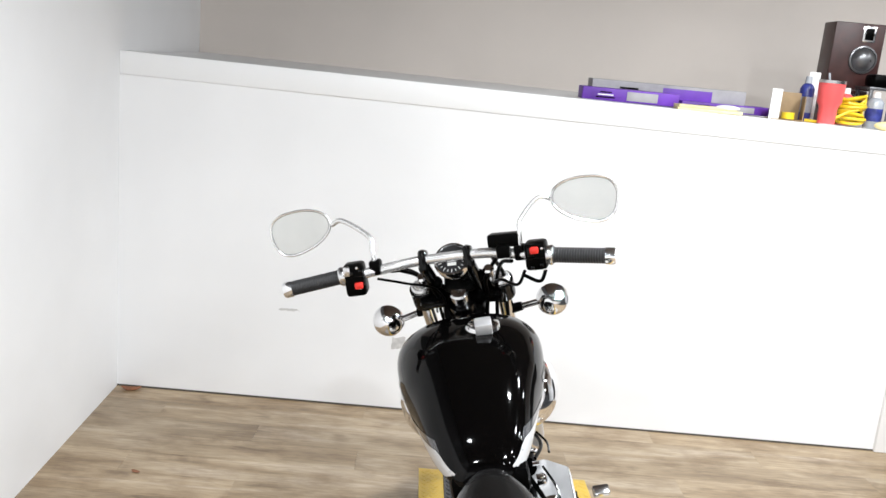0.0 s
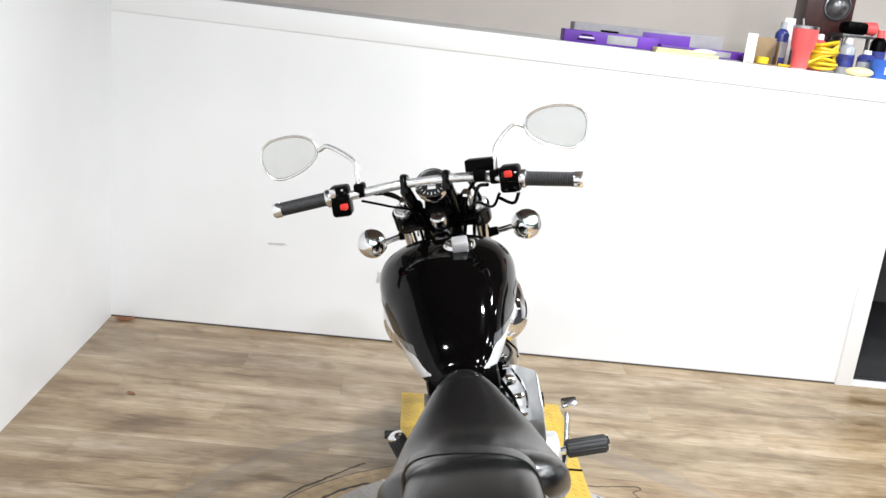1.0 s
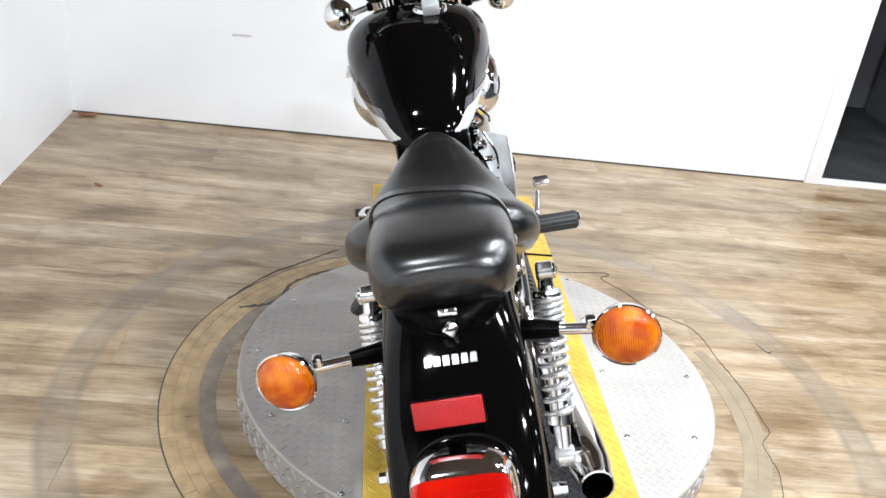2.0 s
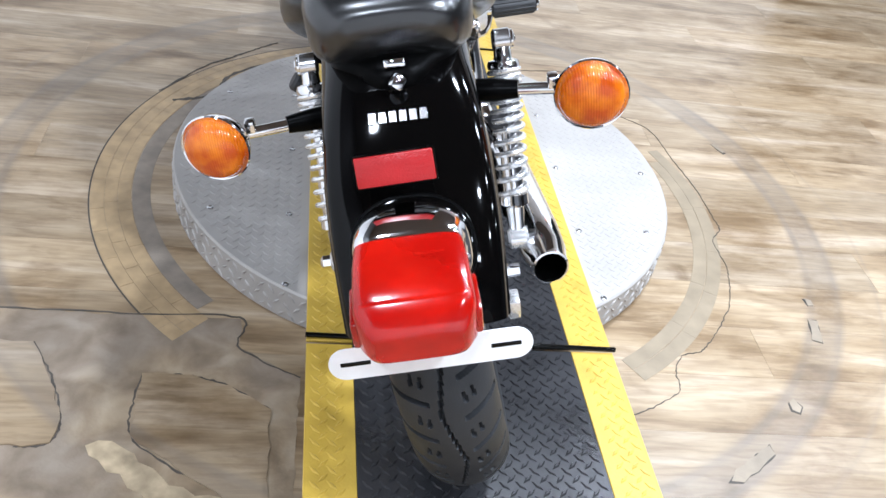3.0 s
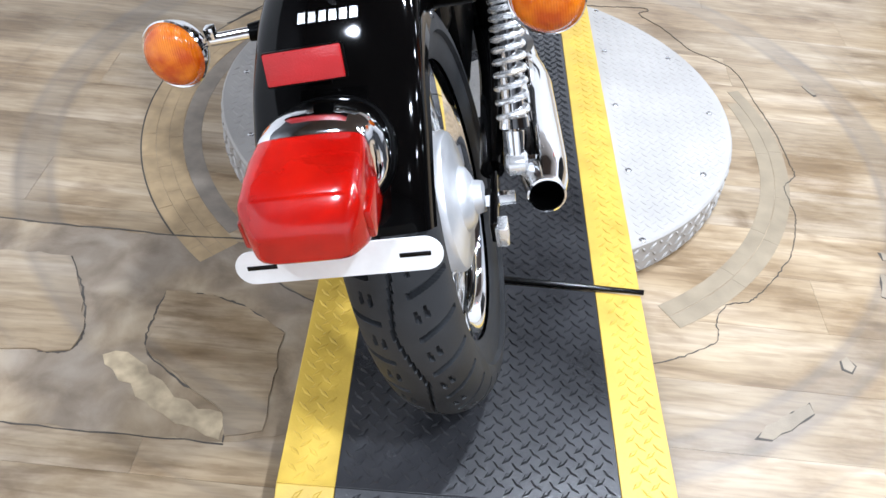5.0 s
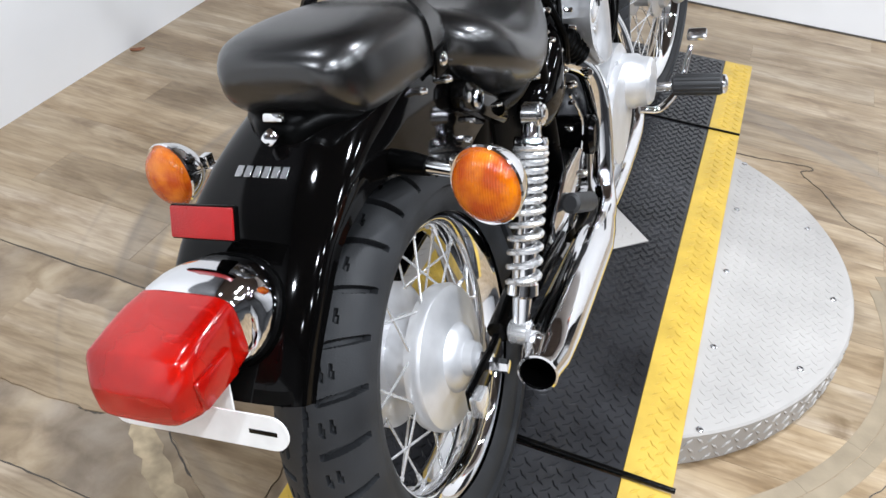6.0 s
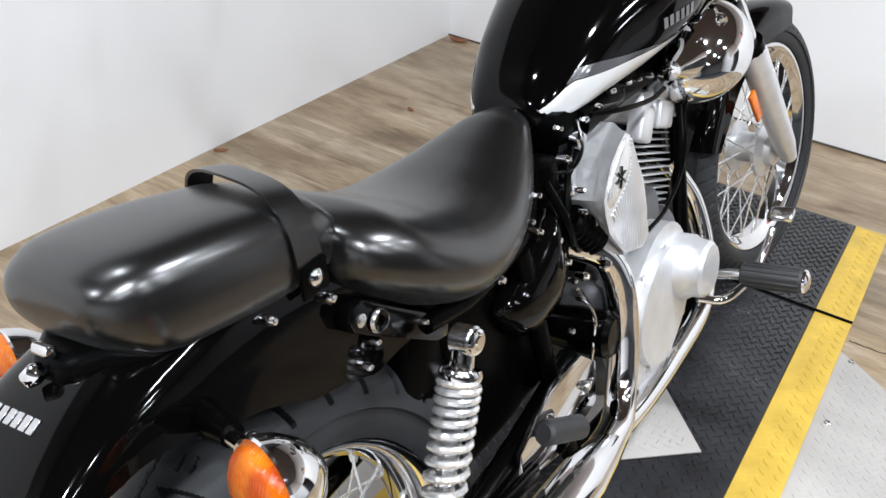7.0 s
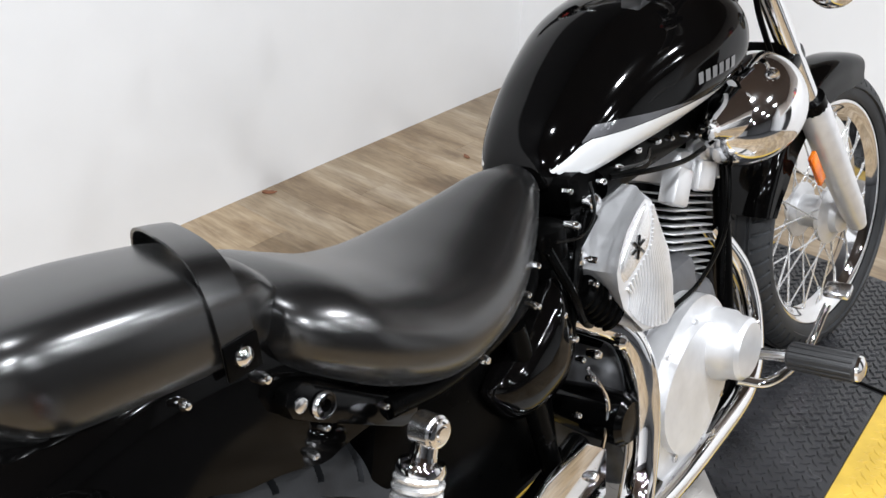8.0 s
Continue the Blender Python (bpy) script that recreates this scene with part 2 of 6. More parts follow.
def oak():
    m, n, l, p = nodes_of("oak_plank")
    tc, info = n.new("ShaderNodeTexCoord"), n.new("ShaderNodeObjectInfo")
    add, mp = n.new("ShaderNodeVectorMath"), n.new("ShaderNodeMapping")
    comb = n.new("ShaderNodeCombineXYZ")
    mul = n.new("ShaderNodeMath")
    mul.operation, mul.inputs[1].default_value = "MULTIPLY", 37.0
    l.new(info.outputs["Random"], mul.inputs[0])
    l.new(mul.outputs[0], comb.inputs[0])
    l.new(mul.outputs[0], comb.inputs[1])
    l.new(tc.outputs["Object"], add.inputs[0])
    l.new(comb.outputs[0], add.inputs[1])
    mp.inputs["Scale"].default_value = (1.1, 9.0, 4)
    l.new(add.outputs[0], mp.inputs["Vector"])
    broad, grain, knots = (n.new("ShaderNodeTexNoise") for _ in range(3))
    for t, s, d, w in ((broad, 1.2, 5, 0.8), (grain, 11.0, 8, 0.5), (knots, 2.2, 5, 1.2)):
        t.inputs["Scale"].default_value, t.inputs["Detail"].default_value, t.inputs["Distortion"].default_value = s, d, w
    l.new(mp.outputs[0], broad.inputs["Vector"])
    l.new(mp.outputs[0], grain.inputs["Vector"])
    mp2 = n.new("ShaderNodeMapping")
    mp2.inputs["Scale"].default_value = (1.5, 4.0, 2)
    l.new(add.outputs[0], mp2.inputs["Vector"])
    l.new(mp2.outputs[0], knots.inputs["Vector"])
    base = ramp(n, [(0.28, (0.212, 0.150, 0.084)), (0.42, (0.290, 0.216, 0.127)), (0.56, (0.360, 0.281, 0.178)), (0.72, (0.445, 0.366, 0.264))])
    l.new(broad.outputs["Fac"], base.inputs["Fac"])
    fine = ramp(n, [(0.35, (0.55, 0.50, 0.46)), (0.6, (1, 1, 1))])
    l.new(grain.outputs["Fac"], fine.inputs["Fac"])
    dark = ramp(n, [(0.27, (0.50, 0.44, 0.37)), (0.43, (1, 1, 1))])
    l.new(knots.outputs["Fac"], dark.inputs["Fac"])
    mixes = []
    for k in range(3):
        x = n.new("ShaderNodeMix")
        x.data_type, x.blend_type = "RGBA", "MULTIPLY"
        mixes.append(x)
    mixes[0].inputs[0].default_value, mixes[1].inputs[0].default_value = 0.52, 0.85
    l.new(base.outputs[0], mixes[0].inputs[6])
    l.new(fine.outputs[0], mixes[0].inputs[7])
    l.new(mixes[0].outputs[2], mixes[1].inputs[6])
    l.new(dark.outputs[0], mixes[1].inputs[7])
    tone = ramp(n, [(0.0, (0.86, 0.86, 0.87)), (1.0, (1.06, 1.03, 0.99))])
    l.new(info.outputs["Random"], tone.inputs["Fac"])
    mixes[2].inputs[0].default_value = 1.0
    l.new(mixes[1].outputs[2], mixes[2].inputs[6])
    l.new(tone.outputs[0], mixes[2].inputs[7])
    # grey scuffs left by wheels in wide rings and broad traffic stains
    geo = n.new("ShaderNodeNewGeometry")
    sub, ln = n.new("ShaderNodeVectorMath"), n.new("ShaderNodeVectorMath")
    sub.operation, ln.operation = "SUBTRACT", "LENGTH"
    sub.inputs[1].default_value = (-0.008, 0.652, 0)
    l.new(geo.outputs["Position"], sub.inputs[0])
    wob = n.new("ShaderNodeTexNoise")
    wob.inputs["Scale"].default_value, wob.inputs["Detail"].default_value = 5.0, 8
    l.new(geo.outputs["Position"], wob.inputs["Vector"])
    l.new(sub.outputs[0], ln.inputs[0])
    ring = ramp(n, [(0.478, (0, 0, 0)), (0.486, (1.3, 1.3, 1.3)), (0.492, (0.7, 0.7, 0.7)), (0.512, (0.8, 0.8, 0.8)), (0.519, (1.3, 1.3, 1.3)), (0.528, (0, 0, 0)), (0.566, (0, 0, 0)), (0.569, (0.8, 0.8, 0.8)), (0.572, (0, 0, 0))])
    half = n.new("ShaderNodeMath")
    half.operation, half.inputs[1].default_value = "MULTIPLY", 0.5
    l.new(ln.outputs["Value"], half.inputs[0])
    l.new(half.outputs[0], ring.inputs["Fac"])
    amount = n.new("ShaderNodeMath")
    amount.operation = "MULTIPLY"
    l.new(ring.outputs[0], amount.inputs[0])
    l.new(wob.outputs["Fac"], amount.inputs[1])
    scuff = n.new("ShaderNodeMix")
    scuff.data_type = "RGBA"
    scuff.inputs[7].default_value = (0.165, 0.138, 0.108, 1)
    l.new(amount.outputs[0], scuff.inputs[0])
    l.new(mixes[2].outputs[2], scuff.inputs[6])
    # broad brown blotches of wear across the boards
    worn, blot, last = n.new("ShaderNodeTexNoise"), n.new("ShaderNodeMapping"), n.new("ShaderNodeMix")
    blot.inputs["Scale"].default_value = (3.0, 6.0, 1)
    l.new(geo.outputs["Position"], blot.inputs["Vector"])
    worn.inputs["Scale"].default_value, worn.inputs["Detail"].default_value, worn.inputs["Roughness"].default_value = 1.0, 6, 0.62
    l.new(blot.outputs[0], worn.inputs["Vector"])
    wear = ramp(n, [(0.36, (0.75, 0.68, 0.61)), (0.50, (1.11, 1.10, 1.13)), (0.66, (1.24, 1.25, 1.31))])
    l.new(worn.outputs["Fac"], wear.inputs["Fac"])
    last.data_type, last.blend_type, last.inputs[0].default_value = "RGBA", "MULTIPLY", 1.0
    l.new(scuff.outputs[2], last.inputs[6])
    l.new(wear.outputs[0], last.inputs[7])
    l.new(last.outputs[2], p.inputs["Base Color"])
    rr = n.new("ShaderNodeMapRange")
    rr.inputs["To Min"].default_value, rr.inputs["To Max"].default_value = 0.22, 0.42
    l.new(wob.outputs["Fac"], rr.inputs["Value"])
    l.new(rr.outputs[0], p.inputs["Roughness"])
    p.inputs["Specular IOR Level"].default_value = 0.55
    bp = n.new("ShaderNodeBump")
    bp.inputs["Strength"].default_value, bp.inputs["Distance"].default_value = 0.12, 0.001
    l.new(grain.outputs["Fac"], bp.inputs["Height"])
    l.new(bp.outputs[0], p.inputs["Normal"])
    return m


OAK = oak()
# far half wall with its ledge beam, the upper wall behind it, and the doorway
WALL_END = 3.274
slab("wall_north", (WALL_END, 0.12, 1.345), wall_pose(0), WALL, "unseen white half wall, added for the mirrors to reflect below a ledge", "wall")
slab("ledge_beam", (WALL_END + 2.0, 0.16, 0.09), wall_pose(0, -0.006, 1.316) @ pose(0, 0, 0, 0, SAG, 0), TRIM, "white painted beam capping the half wall", "beam", 0.003)
slab("ledge_shelf", (WALL_END + 2.0, 1.1, 0.03), wall_pose(0, 0.156, 1.371) @ pose(0, 0, 0, 0, SAG, 0), TRIM, "white loft shelf behind the half wall", "shelf")
slab("wall_upper", (WALL_END + 2.2, 0.1, 1.6), wall_pose(-0.2, 1.25, LEDGE - 0.2), UPPER, "grey painted upper wall behind the ledge", "wall")
slab("door_trim", (0.075, 0.15, LEDGE - 0.09), wall_pose(WALL_END, -0.015), TRIM, "white door casing beside a dark doorway", "trim", 0.003)
slab("wall_north_end", (1.1, 0.12, LEDGE - 0.09), wall_pose(WALL_END + 0.95, 0), WALL, "white painted wall past the doorway", "wall")
slab("threshold", (0.87, 0.06, 0.012), wall_pose(WALL_END + 0.076, -0.01), TRIM, "white threshold strip on the floor", "threshold", 0.002)
# room past the doorway: its lack of light is put into dark colours
slab("dark_room_floor", (1.8, 1.6, 0.02), wall_pose(WALL_END - 0.4, 0.13, -0.021), DARK, "floor behind the doorway, coloured dark as if unlit", "floor")
slab("dark_room_wall", (1.8, 0.05, 1.3), wall_pose(WALL_END - 0.4, 1.4, 0), DARK_GREY, "wall behind the doorway, coloured dark as if unlit", "wall")
slab("dark_room_side", (0.05, 1.2, 1.3), wall_pose(WALL_END + 0.95, 0.13, 0), DARK_GREY, "side wall behind the doorway, coloured dark as if unlit", "wall")
slab("dark_room_flank", (0.05, 1.2, 1.3), wall_pose(WALL_END - 0.45, 0.13, 0), DARK, "inner face of the half wall, coloured dark as if unlit", "wall")
side = pose(CORNER.x, CORNER.y, 0, 0, 0, math.degrees(math.atan2(BACK.y, BACK.x)))
slab("wall_west", (7.7, 0.12, 1.8), side @ pose(-1.4, -0.12, 0), WALL, "white painted side wall", "wall")
# out of view: added dark so glossy black parts reflect less light
slab("unseen_west_upper", (7.7, 0.12, CEILING - 1.8), side @ pose(-1.4, -0.12, 1.8), DARK_GREY, "unseen dark wall above the side wall, added to darken reflections", "wall")
# out of view: a dark wall added to keep reflections from the right dark
slab("wall_east", (0.12, 8.0, CEILING), pose(EAST, -3.9, 0), DARK_GREY, "unseen dark wall closing the hall, added for dark reflections", "wall")
slab("wall_north_far", (3.4, 0.12, CEILING), wall_pose(WALL_END + 2.06, 0.0), WALL, "white painted wall past the doorway", "wall")
slab("ledge_end", (0.1, 1.2, 1.6), wall_pose(WALL_END + 1.95, 0.1, LEDGE - 0.2), UPPER, "grey end wall of the loft shelf", "wall")
# behind the camera: white added for the mirrors, dark above to limit reflections
slab("unseen_south", (9.2, 0.12, 1.75), pose(-2.0, -3.6, 0), WALL, "unseen white half wall, added for the mirrors to reflect", "wall")
slab("unseen_south_upper", (9.2, 0.12, CEILING - 1.75), pose(-2.0, -3.6, 1.75), DARK_GREY, "unseen dark wall above the south half wall, added to darken reflections", "wall")
slab("ceiling", (9.6, 8.0, 0.1), pose(-2.3, -3.9, CEILING), CEIL, "brown painted ceiling", "ceiling")

# floor: a sub-floor sheet and separate oak planks parallel to the far wall
floor = slab("floor", (9.6, 7.6, 0.1), pose(-2.3, -3.7, -0.106), DARK, "oak plank floor, worn and scuffed", "floor")
PLANK_W, PLANK_L = 0.152, 1.22
grain_dir = pose(CORNER.x, CORNER.y, 0, 0, 0, TURN)
floor_inv = floor.matrix_basis.inverted()
EDGE = 4.05                             # the planks end here; past it an unseen dark floor, added to darken reflections
plank_meshes = {}
for row in range(40):
    for col in range(-1, 6):
        x0 = col * PLANK_L + (row * 0.41) % PLANK_L - 0.15
        x1 = min(x0 + PLANK_L, EDGE)
        x0 = max(x0, -0.02 - row * PLANK_W * 0.027)
        if x1 - x0 < 0.06:
            continue
        key = round(x1 - x0, 3)
        y0 = -(row + 1) * PLANK_W + 0.03
        if key not in plank_meshes:
            ob = link("plank", block((key - 0.0003, PLANK_W - 0.0004, 0.005), 0.0002, pose(key / 2, PLANK_W / 2, -0.0025), seg=1), OAK, floor)
            plank_meshes[key] = ob.data
        else:
            ob = link_mesh("plank", plank_meshes[key], OAK, floor)
        ob.matrix_basis = floor_inv @ grain_dir @ pose(x0, y0, 0)


def ceiling_lights():
    """Round LED fixtures: housing, ring, and the lamp that shines below it."""
    first = None
    for x, y, share in LAMP_PLACES:
        if first is None:
            first = empty("ceiling_light", pose(x, y, CEILING), "round white ceiling light, switched on", "ceiling light", "ceiling lights")
            part("housing", lathe([(0.0, 0.0), (0.0, 0.12), (-0.025, 0.12), (-0.03, 0.112), (-0.03, 0.0)], 32, pose(0, 0, 0, 0, -90, 0) @ Matrix.Diagonal((-1, 1, 1, 1))), TRIM, first)
        else:
            copy_thing(first, pose(x, y, CEILING))
        lamp = bpy.data.lights.new("lamp", "AREA")
        lamp.shape, lamp.size, lamp.energy, lamp.color = "DISK", 0.16, LAMP_WATTS * share, (0.93, 0.975, 1.0)
        ob = new("lamp", lamp)
        ob.matrix_basis = pose(x, y, CEILING - 0.04)


ceiling_lights()

# ---- turntable and mats ----
DISC = (-0.008, 0.652)
DISC_R, DISC_H, TOP = 0.600, 0.084, 0.0915
HALF, BAND = 0.293, 0.084
Y_REAR, Y_ROD, Y_JOINT, Y_FRONT = -0.450, 0.0, 1.276, 1.755


def studs(inside, height, cell=0.0195, length=0.0128, width=0.0040, rise=0.0032):
    """Raised tread-plate lozenges in a basket weave where inside(x, y) holds, on a level sheet."""
    verts, faces = [], []
    for i in range(-110, 111):
        for j in range(-110, 111):
            x, y = (i - j) * cell * 0.7071, (i + j) * cell * 0.7071
            if not inside(x, y):
                continue
            dx, dy = (0.7071, 0.7071) if (i + j) % 2 else (-0.7071, 0.7071)
            k = len(verts)
            for a, b, z in ((-1, 0, 0), (0, -1, 0), (1, 0, 0), (0, 1, 0), (-0.62, 0, 1), (0, -0.45, 1), (0.62, 0, 1), (0, 0.45, 1)):
                verts.append((x + dx * a * length - dy * b * width, y + dy * a * length + dx * b * width, height + z * rise - 0.0002))
            for a in range(4):
                c = (a + 1) % 4
                faces.append((k + a, k + c, k + 4 + c, k + 4 + a))
            faces.append((k + 4, k + 5, k + 6, k + 7))
    me = bpy.data.meshes.new("studs")
    me.from_pydata(verts, [], faces)
    me.update()
    return me


def on_disc(x, y):
    r = math.hypot(x, y)
    return r < DISC_R - 0.018 and abs(x + DISC[0]) > HALF + 0.012


def turntable():
    t = empty("turntable", pose(*DISC, 0), "round turntable of bright tread-plate steel", "turntable")
    part("deck", lathe([(0, 0), (0, DISC_R - 0.006), (0.006, DISC_R), (DISC_H - 0.004, DISC_R), (DISC_H, DISC_R - 0.004), (DISC_H, 0)], 160, pose(0, 0, 0, 0, -90, 0)), STEEL, t)
    me = studs(on_disc, DISC_H, cell=0.0175, length=0.0108, width=0.0028, rise=0.0014)
    tagged(link_mesh("tread", me, STEEL, t, "raised lozenges of the tread plate", sharp=20), kind="stuff")
    # lozenges round the rim
    verts, faces = [], []
    count = 154
    for k in range(count):
        for lev in range(3):
            a0, z0 = (k + 0.5 * (lev % 2)) * math.tau / count, 0.016 + lev * 0.025
            s = 1 if (k + lev) % 2 else -1
            n0 = len(verts)
            for a, b, o in ((-1, 0, 0), (0, -1, 0), (1, 0, 0), (0, 1, 0), (-0.6, 0, 1), (0, -0.45, 1), (0.6, 0, 1), (0, 0.45, 1)):
                u, v = 0.7071 * (a * 0.0125 - s * b * 0.0034), 0.7071 * (s * a * 0.0125 + b * 0.0034)
                r = DISC_R + o * 0.0028 - 0.0002
                verts.append((r * math.cos(a0 + u / DISC_R), r * math.sin(a0 + u / DISC_R), z0 + v))
            for a in range(4):
                c = (a + 1) % 4
                faces.append((n0 + a, n0 + c, n0 + 4 + c, n0 + 4 + a))
            faces.append((n0 + 4, n0 + 5, n0 + 6, n0 + 7))
    me = bpy.data.meshes.new("rim_tread")
    me.from_pydata(verts, [], faces)
    tagged(link_mesh("rim_tread", me, STEEL, t, "raised lozenges round the edge", sharp=20), kind="stuff")
    bolt = None
    spots = [(s * (DISC_R - 0.045) * math.cos(radians(a)), (DISC_R - 0.045) * math.sin(radians(a))) for s in (-1, 1) for a in (-27, 0, 27)]
    spots += [(s * (HALF + 0.035), y) for s in (-1, 1) for y in (-0.49, -0.26, 0.0, 0.26, 0.49)]
    for x, y in spots:
        m = pose(x, y, DISC_H)
        if bolt is None:
            b = part("bolt", lathe([(0, 0.0075), (0.002, 0.007), (0.0032, 0.0045), (0.0022, 0.0)], 14, pose(0, 0, 0, 0, -90, 0)), DULL, t, "", m)
            bolt = b.data
        else:
            link_mesh("bolt", bolt, DULL, t, "", m)


turntable()


def tread_mat(name, y0, y1, label, slope=None):
    """A black tread mat with yellow borders; slope: height at y0 and y1."""
    t = empty(name, pose(0, 0, 0), label, "mat", "mats under the motorcycle")
    z0, z1 = slope or (TOP, TOP)
    tilt = math.atan2(z1 - z0, y1 - y0)
    length = math.hypot(y1 - y0, z1 - z0)
    m = pose(0, y0, z0, math.degrees(tilt), 0, 0)
    thick = TOP - 0.0852
    for x0, x1, mat_, nm in ((-HALF, -HALF + BAND, MAT_YELLOW, "yellow_border"), (-HALF + BAND + 0.0004, HALF - BAND - 0.0004, MAT_BLACK, "black_tread"), (HALF - BAND, HALF, MAT_YELLOW, "yellow_border")):
        p = part(nm, block((x1 - x0, length, thick), 0.001, pose((x0 + x1) / 2, length / 2, -thick / 2), seg=1), mat_, t, "", m)
        me = studs(lambda x, y: x0 + 0.014 < x < x1 - 0.014 and 0.012 < y < length - 0.012, 0.0, rise=0.0032 if mat_ is MAT_BLACK else 0.0020)
        tagged(link_mesh("tread", me, mat_, p, "", sharp=20), kind="stuff")
    return t


tread_mat("mat_on_turntable", Y_ROD + 0.004, Y_JOINT, "black tread mat with worn yellow borders on the turntable")
rear = tread_mat("mat_on_ramp_deck", Y_REAR, Y_ROD - 0.004, "black tread mat with yellow borders on the ramp deck")
front = tread_mat("mat_on_front_deck", Y_JOINT + 0.006, Y_FRONT, "black tread mat with yellow borders on the front deck")
tread_mat("mat_on_ramp", Y_REAR - 0.145, Y_REAR - 0.001, "black tread mat with yellow borders on the sloping ramp", (0.009, TOP))


def deck(name, y0, y1, h0, h1, label):
    """A wooden wedge or deck below a mat."""
    bm = bmesh.new()
    w = HALF - 0.004
    pts = [(y0, 0.001), (y1, 0.001), (y1, h1), (y0, h0)]
    skin([[(-w, y, z) for y, z in pts], [(w, y, z) for y, z in pts]], bm=bm)
    tagged(link(name, bm, SATIN), label, "ramp")


deck("rear_deck", Y_REAR, -0.003, 0.085, 0.085, "black ramp deck level with the turntable")
deck("front_deck", Y_JOINT + 0.02, Y_FRONT - 0.002, 0.085, 0.085, "black deck in front of the turntable")
deck("ramp_wedge", Y_REAR - 0.145, Y_REAR - 0.002, 0.001, 0.083, "black sloping ramp wedge")
for y, nm, lab in ((Y_ROD, "hinge_rod", "black hinge rod lying across the mat"),):
    tagged(link(nm, tube([(-HALF - 0.002, y + 0.012, TOP + 0.006), (HALF + 0.004, y - 0.002, TOP + 0.006)], 0.005, 10, straight=True), BLACK), lab, "rod")
tagged(link("joint_strip", block((2 * HALF, 0.008, 0.004), 0.001, pose(0, Y_JOINT + 0.002, TOP + 0.0022, 0, 0, 0)), SATIN), "dark joint strip between two mats", "strip")

# a loose square of tread plate under the engine
plate = empty("loose_tread_plate", pose(-0.005, 0.665, TOP + 0.0025, 0, 0, 43), "loose square steel tread plate lying on the mat", "plate")
part("sheet", block((0.22, 0.19, 0.004), 0.001, pose(0, 0, 0.002)), STEEL, plate)
tagged(link_mesh("tread", studs(lambda x, y: abs(x) < 0.095 and abs(y) < 0.08, 0.004, cell=0.0175, length=0.0108, width=0.0028, rise=0.0014), STEEL, plate, "", sharp=20), kind="stuff")

# ---- the motorcycle: x to its right, y ahead, z up from the ground below the rear axle ----
BIKE = pose(-0.0505, -0.140, TOP - 0.005, 0, 0, -0.7) @ pose(0, 0, 0, 0.3, 0, 0) @ pose(0, 0, 0, 0, -14.0, 0) @ Matrix.Diagonal((1, 1.03, 1, 1))
ROUND = Matrix.Diagonal((1, 1 / 1.03, 1, 1))
bike = empty("motorcycle", BIKE, "black and silver cruiser motorcycle leaning on the turntable", "motorcycle")
RAKE = math.tan(radians(32))
AXIS = Vector((0, -math.sin(radians(32)), math.cos(radians(32))))
HEAD = Vector((0, 1.055, 1.0))
FRONT = Vector((0, 1.505, 0.298))       # the front axle in the fork's own frame
STEER = BIKE.inverted() @ pose(-0.050, 1.370, 0.398, 4, -14.0, -8.5) @ Matrix.Translation(-FRONT)
BARS = Matrix.Translation(HEAD + Vector((0, 0, -0.007))) @ Matrix.Rotation(radians(-10.6), 4, "Z") @ Matrix.Translation(-HEAD)
ALONG_Y = pose(0, 0, 0, 0, 0, 90)       # turns a lathe's x axis to y
ALONG_Z = pose(0, 0, 0, 0, -90, 0)


def aim(p, d):
    """A pose at p whose x axis points along d."""
    return Matrix.Translation(p) @ Vector(d).to_track_quat("X", "Z").to_matrix().to_4x4()


def tyre_mesh(R, w, h, around, across, grooves):
    verts, faces = [], []
    for i in range(around):
        th = i / around
        for j in range(across):
            s = -1 + 2 * j / (across - 1)
            a = radians(126) * s
            d = grooves(th, s)
            hw, hh = w / 2 - d, h / 2 - d
            k = 1.0 if abs(a) < radians(90) else 0.9
            x = hw * k * math.copysign(abs(math.sin(a)) ** 1.0, a)
            r = R - h / 2 + hh * math.copysign(abs(math.cos(a)) ** 0.95, math.cos(a))
            verts.append((x, r * math.cos(th * math.tau), r * math.sin(th * math.tau)))
    for i in range(around):
        n0, n1 = i * across, ((i + 1) % around) * across
        for j in range(across - 1):
            faces.append((n0 + j, n0 + j + 1, n1 + j + 1, n1 + j))
    me = bpy.data.meshes.new("tyre")
    me.from_pydata(verts, [], faces)
    me.update()
    return me


def rear_grooves(th, s):
    """A wavy middle groove; on each side long slanted grooves and pairs of short cuts."""
    b = abs(s)
    u = th * 30
    if abs(s - 0.06 * math.asin(math.sin(u * math.pi / 1.5)) / 1.57) < 0.014:
        return 0.007
    f = (u + (0.5 if s > 0 else 0.0) + b * 0.6) % 1.0
    if f < 0.13 and 0.15 < b < 0.60:
        return 0.011
    if 0.42 < f < 0.70 and (abs(b - 0.15 - 0.05 * f) < 0.012 or abs(b - 0.24 - 0.05 * f) < 0.012):
        return 0.006
    return 0.0


def front_grooves(th, s):
    b = abs(s)
    d = 0.003 if abs(b - 0.12) < 0.025 else 0.0
    f = (th * 62 + b * 1.2) % 1.0
    if f < 0.24 and 0.2 < b < 0.62:
        d = 0.003
    return d


